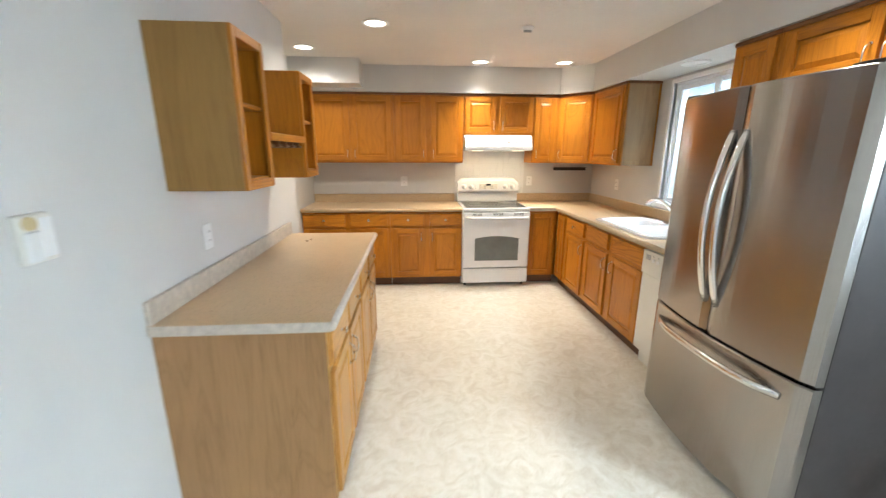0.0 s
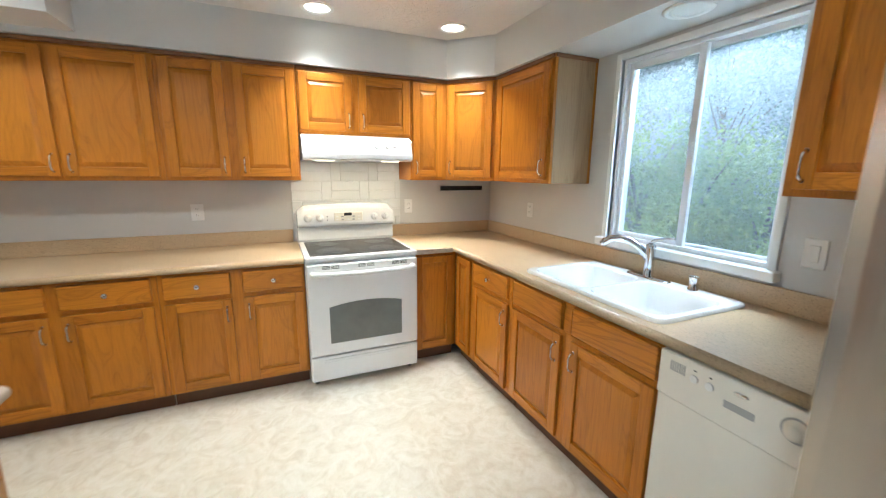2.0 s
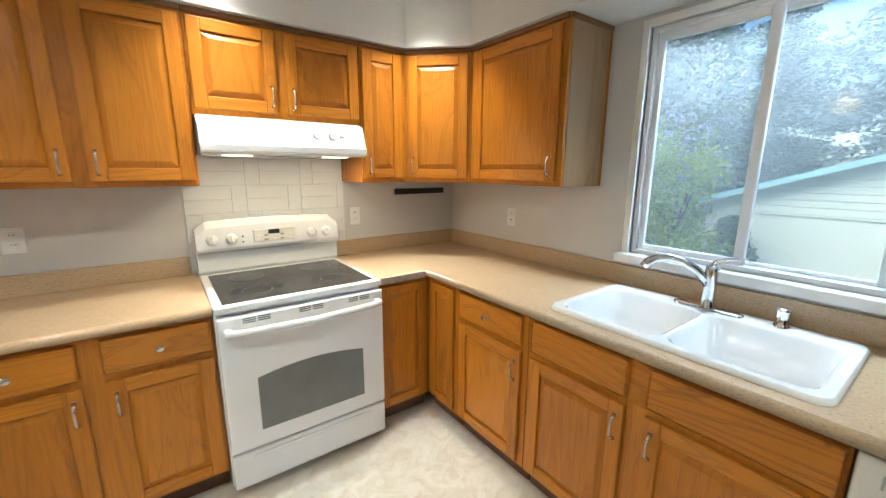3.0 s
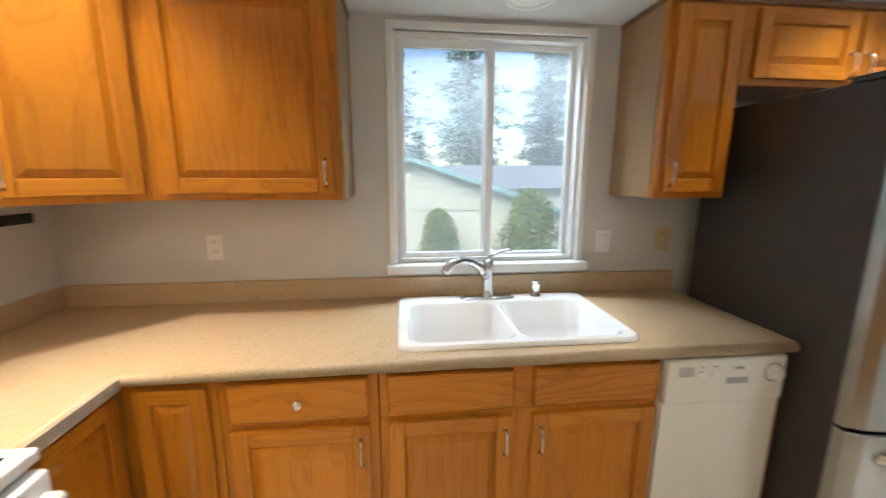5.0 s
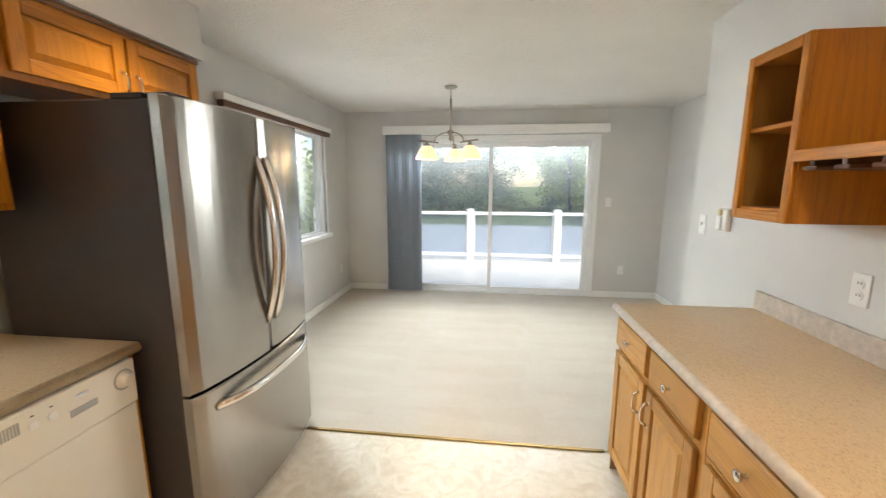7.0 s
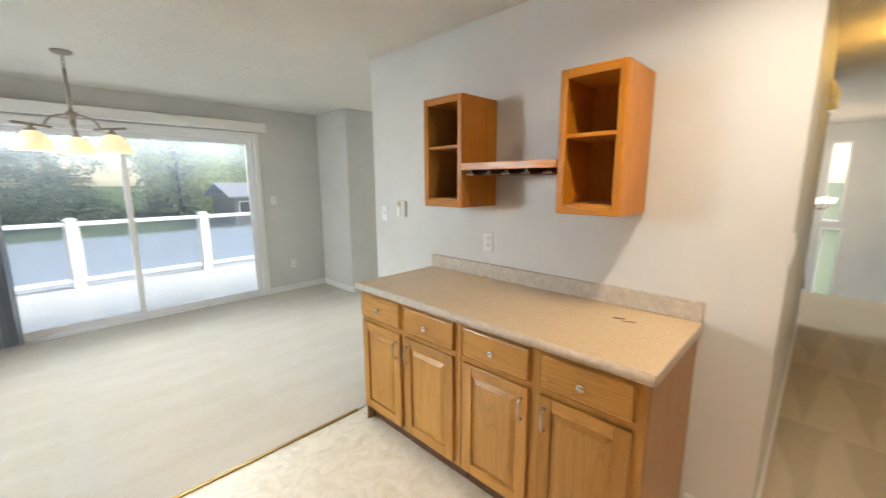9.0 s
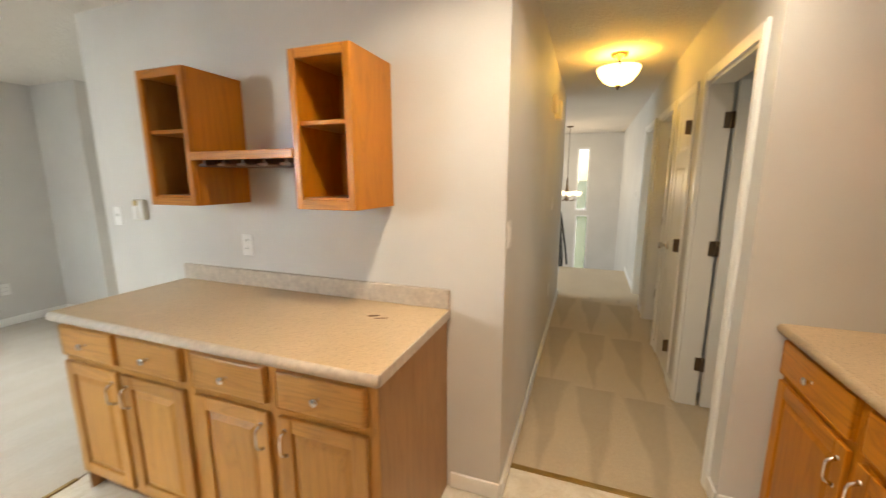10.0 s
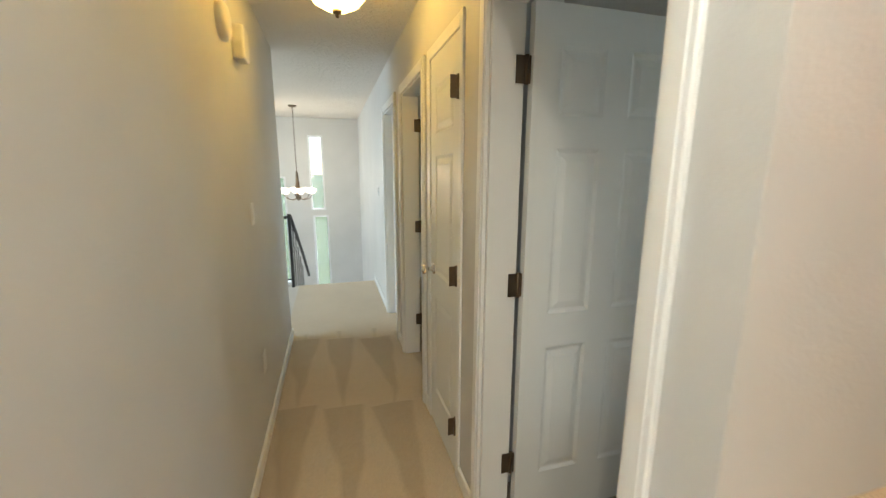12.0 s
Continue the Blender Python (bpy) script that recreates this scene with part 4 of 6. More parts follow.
# ---- wall plates ----
def wall_plate(name, label, category, m, kind, material=plastic_white, w=0.072, h=0.117, gang=1):
    """Faces -y in its own frame."""
    t = thing(name, label, category, m, "wall plates")
    part("plate", box(-w / 2, w / 2, -0.006, 0, -h / 2, h / 2, 0.0035, 2), material, t)
    if kind == "outlet":
        for dz in (-0.021, 0.021):
            s = part("socket", lathe([(0.0165, 0), (0.0155, 0.003), (0, 0.0032)], 18, Matrix.Translation((0, -0.006, dz)) @ pose(0, 0, 0, 90)), material, t)
            for dx in (-0.006, 0.006):
                part("slot", box(dx - 0.0013, dx + 0.0013, -0.0098, -0.009, dz - 0.002, dz + 0.008), dark_gap, s)
    elif kind == "rocker":
        for g in range(gang):
            cx_ = (g - (gang - 1) / 2) * 0.046
            part("rocker", box(cx_ - 0.0165, cx_ + 0.0165, -0.0105, -0.005, -0.033, 0.033, 0.002, 2), material, t)
    elif kind == "toggle":
        for g in range(gang):
            cx_ = (g - (gang - 1) / 2) * 0.046
            part("toggle", box(cx_ - 0.005, cx_ + 0.005, -0.016, -0.005, -0.004, 0.014, 0.002), material, t)
    return t


N, S_, E_, W_ = 0, 180, -90, 90
wall_plate("outlet", "white duplex outlet above the worktop", "outlet", pose(-0.075, NORTH, 1.165), "outlet", w=0.08)
wall_plate("outlet", "white duplex outlet beside the tile panel", "outlet", pose(1.522, NORTH, 1.168), "outlet")
wall_plate("outlet", "ivory duplex outlet beside the wall cabinet", "outlet", pose(EAST, 5.23, 1.17, 0, 0, -90), "outlet")
wall_plate("light_switch", "white rocker switch beside the window", "switch", pose(EAST, 3.385, 1.17, 0, 0, -90), "rocker", w=0.076)
wall_plate("outlet", "yellowed ivory outlet beside the fridge", "outlet", pose(EAST, 3.07, 1.175, 0, 0, -90), "outlet", ivory, w=0.08)
wall_plate("outlet", "white duplex outlet above the buffet worktop", "outlet", pose(PEN, 2.758, 1.136, 0, 0, 90), "outlet")
wall_plate("light_switch", "white toggle switch near the wall end", "switch", pose(PEN, 1.71, 1.26, 0, 0, 90), "toggle")
wall_plate("light_switch", "white switch beside the sliding door", "switch", pose(-1.142, SOUTH, 1.27, 0, 0, 180), "toggle")
wall_plate("outlet", "white outlet low on the dining wall", "outlet", pose(-1.356, SOUTH, 0.38, 0, 0, 180), "outlet")
wall_plate("outlet", "white outlet low under the dining window", "outlet", pose(EAST, -0.71, 0.37, 0, 0, -90), "outlet")
wall_plate("light_switch", "white rocker switch at the hallway entrance", "switch", pose(-0.965, HALL_S, 1.252, 0, 0, 180), "rocker", w=0.075)
wall_plate("light_switch", "white switch along the hallway wall", "switch", pose(-3.04, HALL_S, 1.26, 0, 0, 180), "rocker")
wall_plate("phone_jack", "small white jack plate low on the hallway wall", "jack", pose(-3.02, HALL_S, 0.44, 0, 0, 180), "plain")
wall_plate("light_switch", "white switch near the landing", "switch", pose(-5.42, HALL_N, 1.26), "rocker")

th_ = thing("thermostat", "yellowed thermostat with white cover on the wall", "thermostat", pose(PEN, 1.94, 1.305, 0, 0, 90))
part("housing", box(-0.047, 0.047, -0.024, 0, -0.062, 0.062, 0.007, 2), bisque, th_)
part("cover", box(-0.042, 0.0, -0.033, -0.0241, -0.056, 0.02, 0.003), plastic_white, th_)
part("scale", box(0.006, 0.040, -0.027, -0.0241, -0.05, 0.05, 0.002), plastic_white, th_, "off-white scale strip")
part("dial", lathe([(0.018, 0.0), (0.016, 0.008), (0, 0.009)], 18, Matrix.Translation((-0.02, -0.024, 0.040)) @ pose(0, 0, 0, 90)), ivory, th_)

mg = thing("magnetic_knife_strip", "black magnetic knife strip on the wall", "knife strip", pose(1.83, NORTH, 1.32))
part("bar", box(0, 0.42, -0.02, 0, -0.02, 0.02, 0.003, 2), black_plastic, mg)
part("magnet_face", box(0.01, 0.41, -0.0225, -0.0201, -0.010, 0.010), dark_gap, mg)


# ---- buffet cabinets on the west wall ----
def west(y, z=0.0, x=-0.282):
    return pose(x, y, z, 0, 0, 90)


base_cabinet(west(2.285), 0.80, [(0.012, 0.368, 1, "drawer"), (0.402, 0.765, -1, "drawer")], "oak buffet cabinet with two drawers over two doors, daylight in its colour", PALE_W, 0.615, group="buffet cabinets")
base_cabinet(west(3.087), 0.815, [(0.024, 0.378, 1, "drawer"), (0.428, 0.778, -1, "drawer")], "oak buffet cabinet at the hallway end, daylight in its colour", PALE_W, 0.615, group="buffet cabinets")
for ya, lab_ in ((2.2815, "dining"), (3.9025, "hall")):
    ep = thing("end_panel", "brown oak veneer end panel of the buffet facing the " + lab_, "panel", Matrix())
    part("veneer_sheet", box(PEN + 0.002, -0.284, ya, ya + 0.003, 0.0, 0.87), veneer, ep)
bw = thing("worktop", "tan laminate buffet worktop with rough chipped edge", "worktop", Matrix())
part("top", box(PEN + 0.002, -0.258, 2.268, 3.92, CT0, CT1), lam_mat, bw)
part("front_edge", tube([(-0.258, 2.268, 0.891), (-0.258, 3.92, 0.891)], 0.020, 12), worn_edge, bw, "pale worn rounded edge", True)
for ya, yb_ in ((2.2645, 2.268), (3.92, 3.9235)):
    part("end_strip", box(PEN + 0.002, -0.262, ya, yb_, CT0, CT1 - 0.001), worn_edge, bw, "pale worn end strip")
part("backsplash", box(PEN + 0.001, PEN + 0.022, 2.268, 3.92, CT1, 1.0, 0.004, 2), worn_edge, bw, "pale worn laminate upstand")
stain = plain("brown_burn_mark", (0.16, 0.08, 0.03), 0.6, vary=0.4, scale=60)
for sx, sy, a, b in ((-0.703, 3.645, 0.010, 0.026), (-0.688, 3.69, 0.006, 0.03)):
    part("chip", lathe([(0.0, 0.0009), (1.0, 0.0008), (1.05, 0.0)], 9, Matrix.Translation((sx, sy, CT1)) @ pose(0, 0, 0, 0, 0, 25) @ Matrix.Diagonal((a, b, 1, 1))), stain, bw, "small brown chip in the laminate")

# open display towers with a stem glass shelf between them
dt = thing("open_wall_shelf", "honey oak open shelf towers joined by a stemware rack", "shelf unit", pose(PEN, 2.515, 0, 0, 0, 90))
TD, TZ0, TZ1 = 0.313, 1.366, 1.968


def tower(x0, x1):
    f = 0.038
    for a, b in ((x0, x0 + 0.016), (x1 - 0.016, x1)):
        part("side", box(a, b, -TD + 0.018, -0.002, TZ0, TZ1, 0.001), olive_veneer if a == 0.0 else oak_z, dt)
    part("back", box(x0 + 0.016, x1 - 0.016, -0.010, -0.003, TZ0 + 0.01, TZ1 - 0.01), oak_z, dt)
    part("top", box(x0 + 0.016, x1 - 0.016, -TD + 0.018, -0.010, TZ1 - 0.03, TZ1 - 0.012), oak_x, dt)
    part("bottom", box(x0 + 0.016, x1 - 0.016, -TD + 0.018, -0.010, TZ0 + 0.03, TZ0 + 0.046), oak_x, dt)
    part("shelf", box(x0 + 0.016, x1 - 0.016, -TD + 0.022, -0.010, 1.690, 1.708, 0.003), oak_x, dt)
    part("stile", box(x0, x0 + 0.032, -TD, -TD + 0.018, TZ0, TZ1, 0.003), oak_z, dt)
    part("stile", box(x1 - 0.032, x1, -TD, -TD + 0.018, TZ0, TZ1, 0.003), oak_z, dt)
    part("rail", box(x0 + 0.032, x1 - 0.032, -TD, -TD + 0.018, TZ1 - f, TZ1, 0.003), oak_x, dt)
    part("rail", box(x0 + 0.032, x1 - 0.032, -TD, -TD + 0.018, TZ0, TZ0 + f, 0.003), oak_x, dt)


tower(0.0, 0.295)
tower(0.858, 1.135)
part("rack_shelf", box(0.296, 0.857, -TD + 0.01, -0.002, 1.575, 1.60, 0.003), oak_x, dt)
part("rack_edge", box(0.296, 0.857, -TD - 0.004, -TD + 0.010, 1.568, 1.605, 0.003), oak_x, dt)
for i in range(5):
    cx_ = 0.345 + i * 0.115
    rb = box(cx_ - 0.008, cx_ + 0.008, -TD + 0.02, -0.02, 1.553, 1.575)
    box_into(rb, cx_ - 0.026, cx_ + 0.026, -TD + 0.012, -0.02, 1.540, 1.553, 0.003)
    part("stem_rail", rb, toe_mat, dt, "dark T-shaped stemware rail")


# ---- windows ----
def window_unit(name, label, y0, y1, z0, z1, trim=True, split=0.5, valance=False):
    """A sliding vinyl window in the east wall."""
    w = thing(name, label, "window", Matrix(), kind="structure")
    x = EAST
    jm = bmesh.new()
    fr_w = 0.02
    box_into(jm, x + 0.018, x + 0.11, y0, y0 + fr_w, z0, z1)
    box_into(jm, x + 0.018, x + 0.11, y1 - fr_w, y1, z0, z1)
    box_into(jm, x + 0.018, x + 0.11, y0 + fr_w, y1 - fr_w, z1 - fr_w, z1)
    box_into(jm, x + 0.018, x + 0.11, y0 + fr_w, y1 - fr_w, z0, z0 + fr_w)
    part("window_frame", jm, vinyl_white, w)
    c = 0.034
    tr = bmesh.new()
    if trim:
        box_into(tr, x - 0.014, x + 0.018, y0 - c, y0, z0 - 0.01, z1 + c, 0.003)
        box_into(tr, x - 0.014, x + 0.018, y1, y1 + c, z0 - 0.01, z1 + c, 0.003)
        box_into(tr, x - 0.014, x + 0.018, y0, y1, z1, z1 + c, 0.003)
        part("casing", tr, white_trim, w)
    part("window_sill", box(x - 0.055, x + 0.018, y0 - c - 0.015, y1 + c + 0.015, z0 - 0.045, z0, 0.006, 2), white_trim, w, "white painted sill")
    m_ = y0 + (y1 - y0) * split
    for a, b, dx, sw in ((m_ - 0.022, y1 - fr_w, 0.040, 0.026), (y0 + fr_w, m_ + 0.022, 0.070, 0.016)):
        s = bmesh.new()
        xx0, xx1 = x + dx, x + dx + 0.026
        zz0, zz1 = z0 + fr_w, z1 - fr_w
        box_into(s, xx0, xx1, a, a + sw + 0.012, zz0, zz1, 0.003)
        box_into(s, xx0, xx1, b - sw, b, zz0, zz1, 0.003)
        box_into(s, xx0, xx1, a + sw + 0.012, b - sw, zz1 - sw - 0.012, zz1, 0.003)
        box_into(s, xx0, xx1, a + sw + 0.012, b - sw, zz0, zz0 + sw, 0.003)
        so = part("sash", s, vinyl_white, w)
        p = part("pane", box(xx0 + 0.011, xx0 + 0.015, a + sw + 0.010, b - sw + 0.002, zz0 + sw - 0.002, zz1 - sw - 0.010), kitchen_pane_mat, so)
        p.visible_shadow = False
    part("latch", box(x + 0.036, x + 0.046, m_ - 0.012, m_ + 0.008, (z0 + z1) / 2 - 0.035, (z0 + z1) / 2 + 0.035, 0.003), vinyl_white, w)
    return w


window_unit("window_1", "white vinyl sliding kitchen window over the sink", *KWIN)
dwn = window_unit("window_2", "white vinyl sliding dining room window", *DWIN, trim=True)
val2 = thing("window_valance", "white blind valance with dark raised blind", "blind", Matrix())
part("headrail", box(EAST - 0.085, EAST - 0.016, -0.36, 1.545, 2.085, 2.13, 0.003), white_trim, val2)
part("rolled_blind", box(EAST - 0.075, EAST - 0.018, -0.345, 1.535, 2.035, 2.0845, 0.008, 2), toe_mat, val2, "dark rolled blind fabric")

# sliding glass door
sd = thing("door_5", "white vinyl sliding glass patio door", "sliding door", Matrix(), kind="structure")
a0, a1, zt = SLIDER[0], SLIDER[1], SLIDER[3]
f = bmesh.new()
for p, q in ((a0, a0 + 0.045), (a1 - 0.045, a1)):
    box_into(f, p, q, SOUTH - 0.125, SOUTH - 0.002, 0.03, zt, 0.003)
box_into(f, a0 + 0.045, a1 - 0.045, SOUTH - 0.125, SOUTH - 0.002, zt - 0.04, zt, 0.003)
box_into(f, a0, a1, SOUTH - 0.13, SOUTH - 0.001, 0.0, 0.03, 0.003)
part("door_frame", f, vinyl_white, sd)
cas = bmesh.new()
box_into(cas, a0 - 0.055, a0, SOUTH, SOUTH + 0.016, 0.0, zt + 0.05, 0.003)
box_into(cas, a1, a1 + 0.055, SOUTH, SOUTH + 0.016, 0.0, zt + 0.05, 0.003)
box_into(cas, a0, a1, SOUTH, SOUTH + 0.016, zt, zt + 0.05, 0.003)
part("casing", cas, white_trim, sd)
msp = 0.345


def slide_panel(p, q, y, name):
    s = bmesh.new()
    w_ = 0.05
    box_into(s, p, p + w_, y - 0.035, y, 0.032, zt - 0.042, 0.004)
    box_into(s, q - w_, q, y - 0.035, y, 0.032, zt - 0.042, 0.004)
    box_into(s, p + w_, q - w_, y - 0.035, y, 0.032, 0.09, 0.004)
    box_into(s, p + w_, q - w_, y - 0.035, y, zt - 0.092, zt - 0.042, 0.004)
    o = part(name, s, vinyl_white, sd)
    g = part("pane", box(p + w_ - 0.004, q - w_ + 0.004, y - 0.021, y - 0.015, 0.086, zt - 0.088), pane_mat, o)
    g.visible_shadow = False
    return o


ps = slide_panel(a0 + 0.046, msp + 0.05, SOUTH - 0.02, "sliding_panel")
slide_panel(msp, a1 - 0.046, SOUTH - 0.075, "fixed_panel")
part("handle", tube([(a0 + 0.072, SOUTH - 0.02, 0.93), (a0 + 0.072, SOUTH + 0.02, 0.95), (a0 + 0.072, SOUTH + 0.026, 1.03), (a0 + 0.072, SOUTH + 0.02, 1.11), (a0 + 0.072, SOUTH - 0.02, 1.13)], 0.010, 10), vinyl_white, ps, smooth=True)

vb = thing("vertical_blind", "grey vertical blind drawn to one side under white valance", "blind", Matrix())
part("valance", box(-1.075, 1.80, SOUTH + 0.018, SOUTH + 0.115, 2.135, 2.24, 0.004, 2), white_trim, vb, "white valance board")
for i in range(13):
    a = i / 12
    x = 1.745 - 0.44 * a
    sl = bmesh.new()
    wv = 0.085
    an = radians(68 + 10 * math.sin(i * 1.7))
    pts = []
    for k in range(5):
        s = (k / 4 - 0.5) * wv
        bow = 0.006 * (1 - (2 * k / 4 - 1) ** 2)
        pts.append((x + s * math.cos(an) - bow * math.sin(an), SOUTH + 0.068 + s * math.sin(an) + bow * math.cos(an)))
    rear = [(px + 0.0016, py + 0.0003) for px, py in pts][::-1]
    part("vane", prism(pts + rear, 0.03, 2.134), blind_mat, vb)


# ---- ceiling lights ----
def can_light(x, y, watts=1.3, spread=120, z=TOP, lit=True):
    t = thing("recessed_light", "lit recessed ceiling light with white trim ring" if lit else "unlit white recessed ceiling fixture", "ceiling light", pose(x, y, z), "recessed lights")
    part("trim_ring", lathe([(0.072, 0.0), (0.100, 0.0), (0.101, -0.004), (0.092, -0.009), (0.074, -0.006), (0.072, 0.0)], 32), white_trim, t, smooth=True)
    part("lens", lathe([(0.073, -0.002), (0.04, -0.0035), (0.0, -0.004)], 32), can_glow if lit else white_trim, t, smooth=True)
    if lit:
        ld = bpy.data.lights.new("can_lamp", 'AREA')
        ld.shape, ld.size, ld.energy, ld.color, ld.spread = 'DISK', 0.13, watts, (1.0, 0.92, 0.80), radians(spread)
        lo = new("can_lamp", ld)
        lo.matrix_world = pose(x, y, z - 0.012)
    return t


CANS = {(-0.215, 4.12): (2.15, 150), (-0.93, 4.85): (1.0, 150), (0.76, 5.30): (1.15, 88), (1.65, 5.26): (1.1, 88), (1.65, 2.64): (1.15, 90)}
for x, y in CANS:
    can_light(x, y, *CANS[x, y])
can_light(2.13, 3.88, z=UZ1, lit=False)
sm = thing("smoke_detector", "small white ceiling detector with dark slots", "detector", pose(0.93, 4.13, TOP))
part("base", lathe([(0.0, 0.0), (0.05, 0.0), (0.05, -0.008), (0.042, -0.02), (0.0, -0.022)], 20), plastic_white, sm, smooth=True)
part("sensor", box(-0.03, 0.03, -0.012, 0.012, -0.034, -0.021, 0.004), grey_plastic, sm)


def point_lamp(x, y, z, watts, colour, r=0.03):
    ld = bpy.data.lights.new("bulb", 'POINT')
    ld.energy, ld.color, ld.shadow_soft_size = watts, colour, r
    o = new("bulb", ld)
    o.location = (x, y, z)


# dining chandelier
CH = (0.785, 0.22)
ch = thing("chandelier", "brushed nickel chandelier with three lit alabaster shades", "chandelier", pose(CH[0], CH[1], 0, 0, 0, 25))
part("canopy", lathe([(0.0, TOP), (0.062, TOP), (0.062, TOP - 0.012), (0.045, TOP - 0.024), (0.010, TOP - 0.028), (0.0, TOP - 0.03)], 24), warm_nickel, ch, smooth=True)
for i in range(3):
    lk = []
    for k in range(11):
        a = 6.283185 * k / 10
        u, v = 0.010 * math.cos(a), 0.019 * math.sin(a)
        lk.append((u if i % 2 else 0, 0 if i % 2 else u, TOP - 0.045 - i * 0.03 + v))
    part("chain_link", tube(lk, 0.0025, 6), warm_nickel, ch)
part("stem", tube([(0, 0, TOP - 0.12), (0, 0, 2.02)], 0.011, 12), warm_nickel, ch, smooth=True)
part("hub", lathe([(0.0, 2.06), (0.012, 2.05), (0.012, 2.03), (0.034, 2.02), (0.036, 1.995), (0.02, 1.985), (0.014, 1.96), (0.02, 1.95), (0.014, 1.93), (0.0, 1.915)], 20), warm_nickel, ch, smooth=True)
for i, an in enumerate((0, 120, 240)):
    c_, s_n = math.cos(radians(an)), math.sin(radians(an))
    L = 0.245
    arc = []
    for k in range(10):
        a = radians(90 * k / 9)
        r_ = 0.02 + 0.15 * math.sin(a)
        arc.append((c_ * r_, s_n * r_, 1.90 + 0.10 * math.cos(a)))
    part("arm", tube(arc, 0.011, 8, flat=0.6), warm_nickel, ch, smooth=True)
    part("arm", tube([(c_ * 0.13, s_n * 0.13, 1.900), (c_ * 0.34, s_n * 0.34, 1.912)], 0.009, 8), warm_nickel, ch, smooth=True)
    mm = Matrix.Translation((c_ * L, s_n * L, 0))
    sh = part("shade", lathe([(0.02, 1.868), (0.045, 1.86), (0.075, 1.83), (0.10, 1.78), (0.117, 1.735), (0.113, 1.735), (0.096, 1.78), (0.070, 1.826), (0.042, 1.855), (0.02, 1.862)], 28, mm), shade_glow, ch, "lit amber alabaster glass shade", True)
    part("socket_cup", lathe([(0.0, 1.906), (0.014, 1.904), (0.016, 1.885), (0.03, 1.872), (0.03, 1.866), (0.0, 1.866)], 18, mm), warm_nickel, sh, smooth=True)
    wpt = pose(CH[0], CH[1], 0, 0, 0, 25) @ Vector((c_ * L, s_n * L, 1.76))
    point_lamp(wpt.x, wpt.y, wpt.z - 0.05, 0.14, (1.0, 0.74, 0.45))

# hallway flush light
HL = (-2.84, 4.635)
hl = thing("hallway_ceiling_light", "semi-flush ceiling light with lit frosted glass bowl", "ceiling light", pose(HL[0], HL[1], 0))
part("canopy", lathe([(0.0, TOP), (0.065, TOP), (0.06, TOP - 0.02), (0.03, TOP - 0.03), (0.012, TOP - 0.05), (0.0, TOP - 0.05)], 24), bronze, hl, smooth=True)
part("rod", tube([(0, 0, TOP - 0.04), (0, 0, 2.185)], 0.006, 8), bronze, hl)
part("bowl", lathe([(0.158, 2.335), (0.160, 2.325), (0.145, 2.285), (0.105, 2.235), (0.055, 2.208), (0.0, 2.20), (0.0, 2.206), (0.053, 2.214), (0.101, 2.241), (0.140, 2.289), (0.153, 2.327)], 36), hall_glow, hl, "lit frosted glass bowl", True)
part("finial", lathe([(0.0, 2.202), (0.022, 2.203), (0.020, 2.192), (0.008, 2.185), (0.009, 2.176), (0.0, 2.170)], 16), bronze, hl, smooth=True)
for an in (30, 150, 270):
    part("clip", box(-0.006, 0.006, 0.152, 0.164, 2.32, 2.345), bronze, hl).matrix_local = pose(0, 0, 0, 0, 0, an)
for an in (0, 120, 240):
    point_lamp(HL[0] + 0.07 * math.cos(radians(an)), HL[1] + 0.07 * math.sin(radians(an)), 2.36, 0.18, (1.0, 0.66, 0.15), 0.03)

# doorbell chime and speaker box
cm = thing("door_chime", "off-white door chime box high on the hallway wall", "door chime", pose(-2.93, HALL_S, 2.08, 0, 0, 180))
part("housing", box(0.0, 0.12, -0.055, 0, -0.09, 0.06, 0.012, 3), bisque, cm)
part("round_unit", lathe([(0.075, 0.0), (0.075, 0.02), (0.06, 0.034), (0.0, 0.036)], 24, Matrix.Translation((-0.19, 0, 0.0)) @ pose(0, 0, 0, 90)), bisque, cm, smooth=True)


# ---- hallway doors ----
def casing(x0, x1, h=2.04):
    t = thing("door_casing", "white painted door casing and jamb", "door casing", Matrix(), kind="structure")
    y = HALL_N
    for p, q in ((x0 - 0.062, x0), (x1, x1 + 0.062)):
        b = box(p, q, y - 0.016, y, 0.004, h + 0.062, 0.003)
        box_into(b, p + 0.012, q - 0.012, y - 0.021, y - 0.0162, 0.004, h + 0.05, 0.002)
        part("side_casing", b, white_trim, t)
    b = box(x0, x1, y - 0.016, y, h, h + 0.062, 0.003)
    part("head_casing", b, white_trim, t)
    j = bmesh.new()
    for p, q in ((x0, x0 + 0.016), (x1 - 0.016, x1)):
        box_into(j, p, q, y + 0.0005, y + 0.1195, 0.004, h)
    box_into(j, x0 + 0.016, x1 - 0.016, y + 0.0005, y + 0.1195, h - 0.016, h)
    part("jamb", j, white_trim, t)
    return t


for p, q in DOORS:
    if q - p > 0.55:
        casing(p, q)


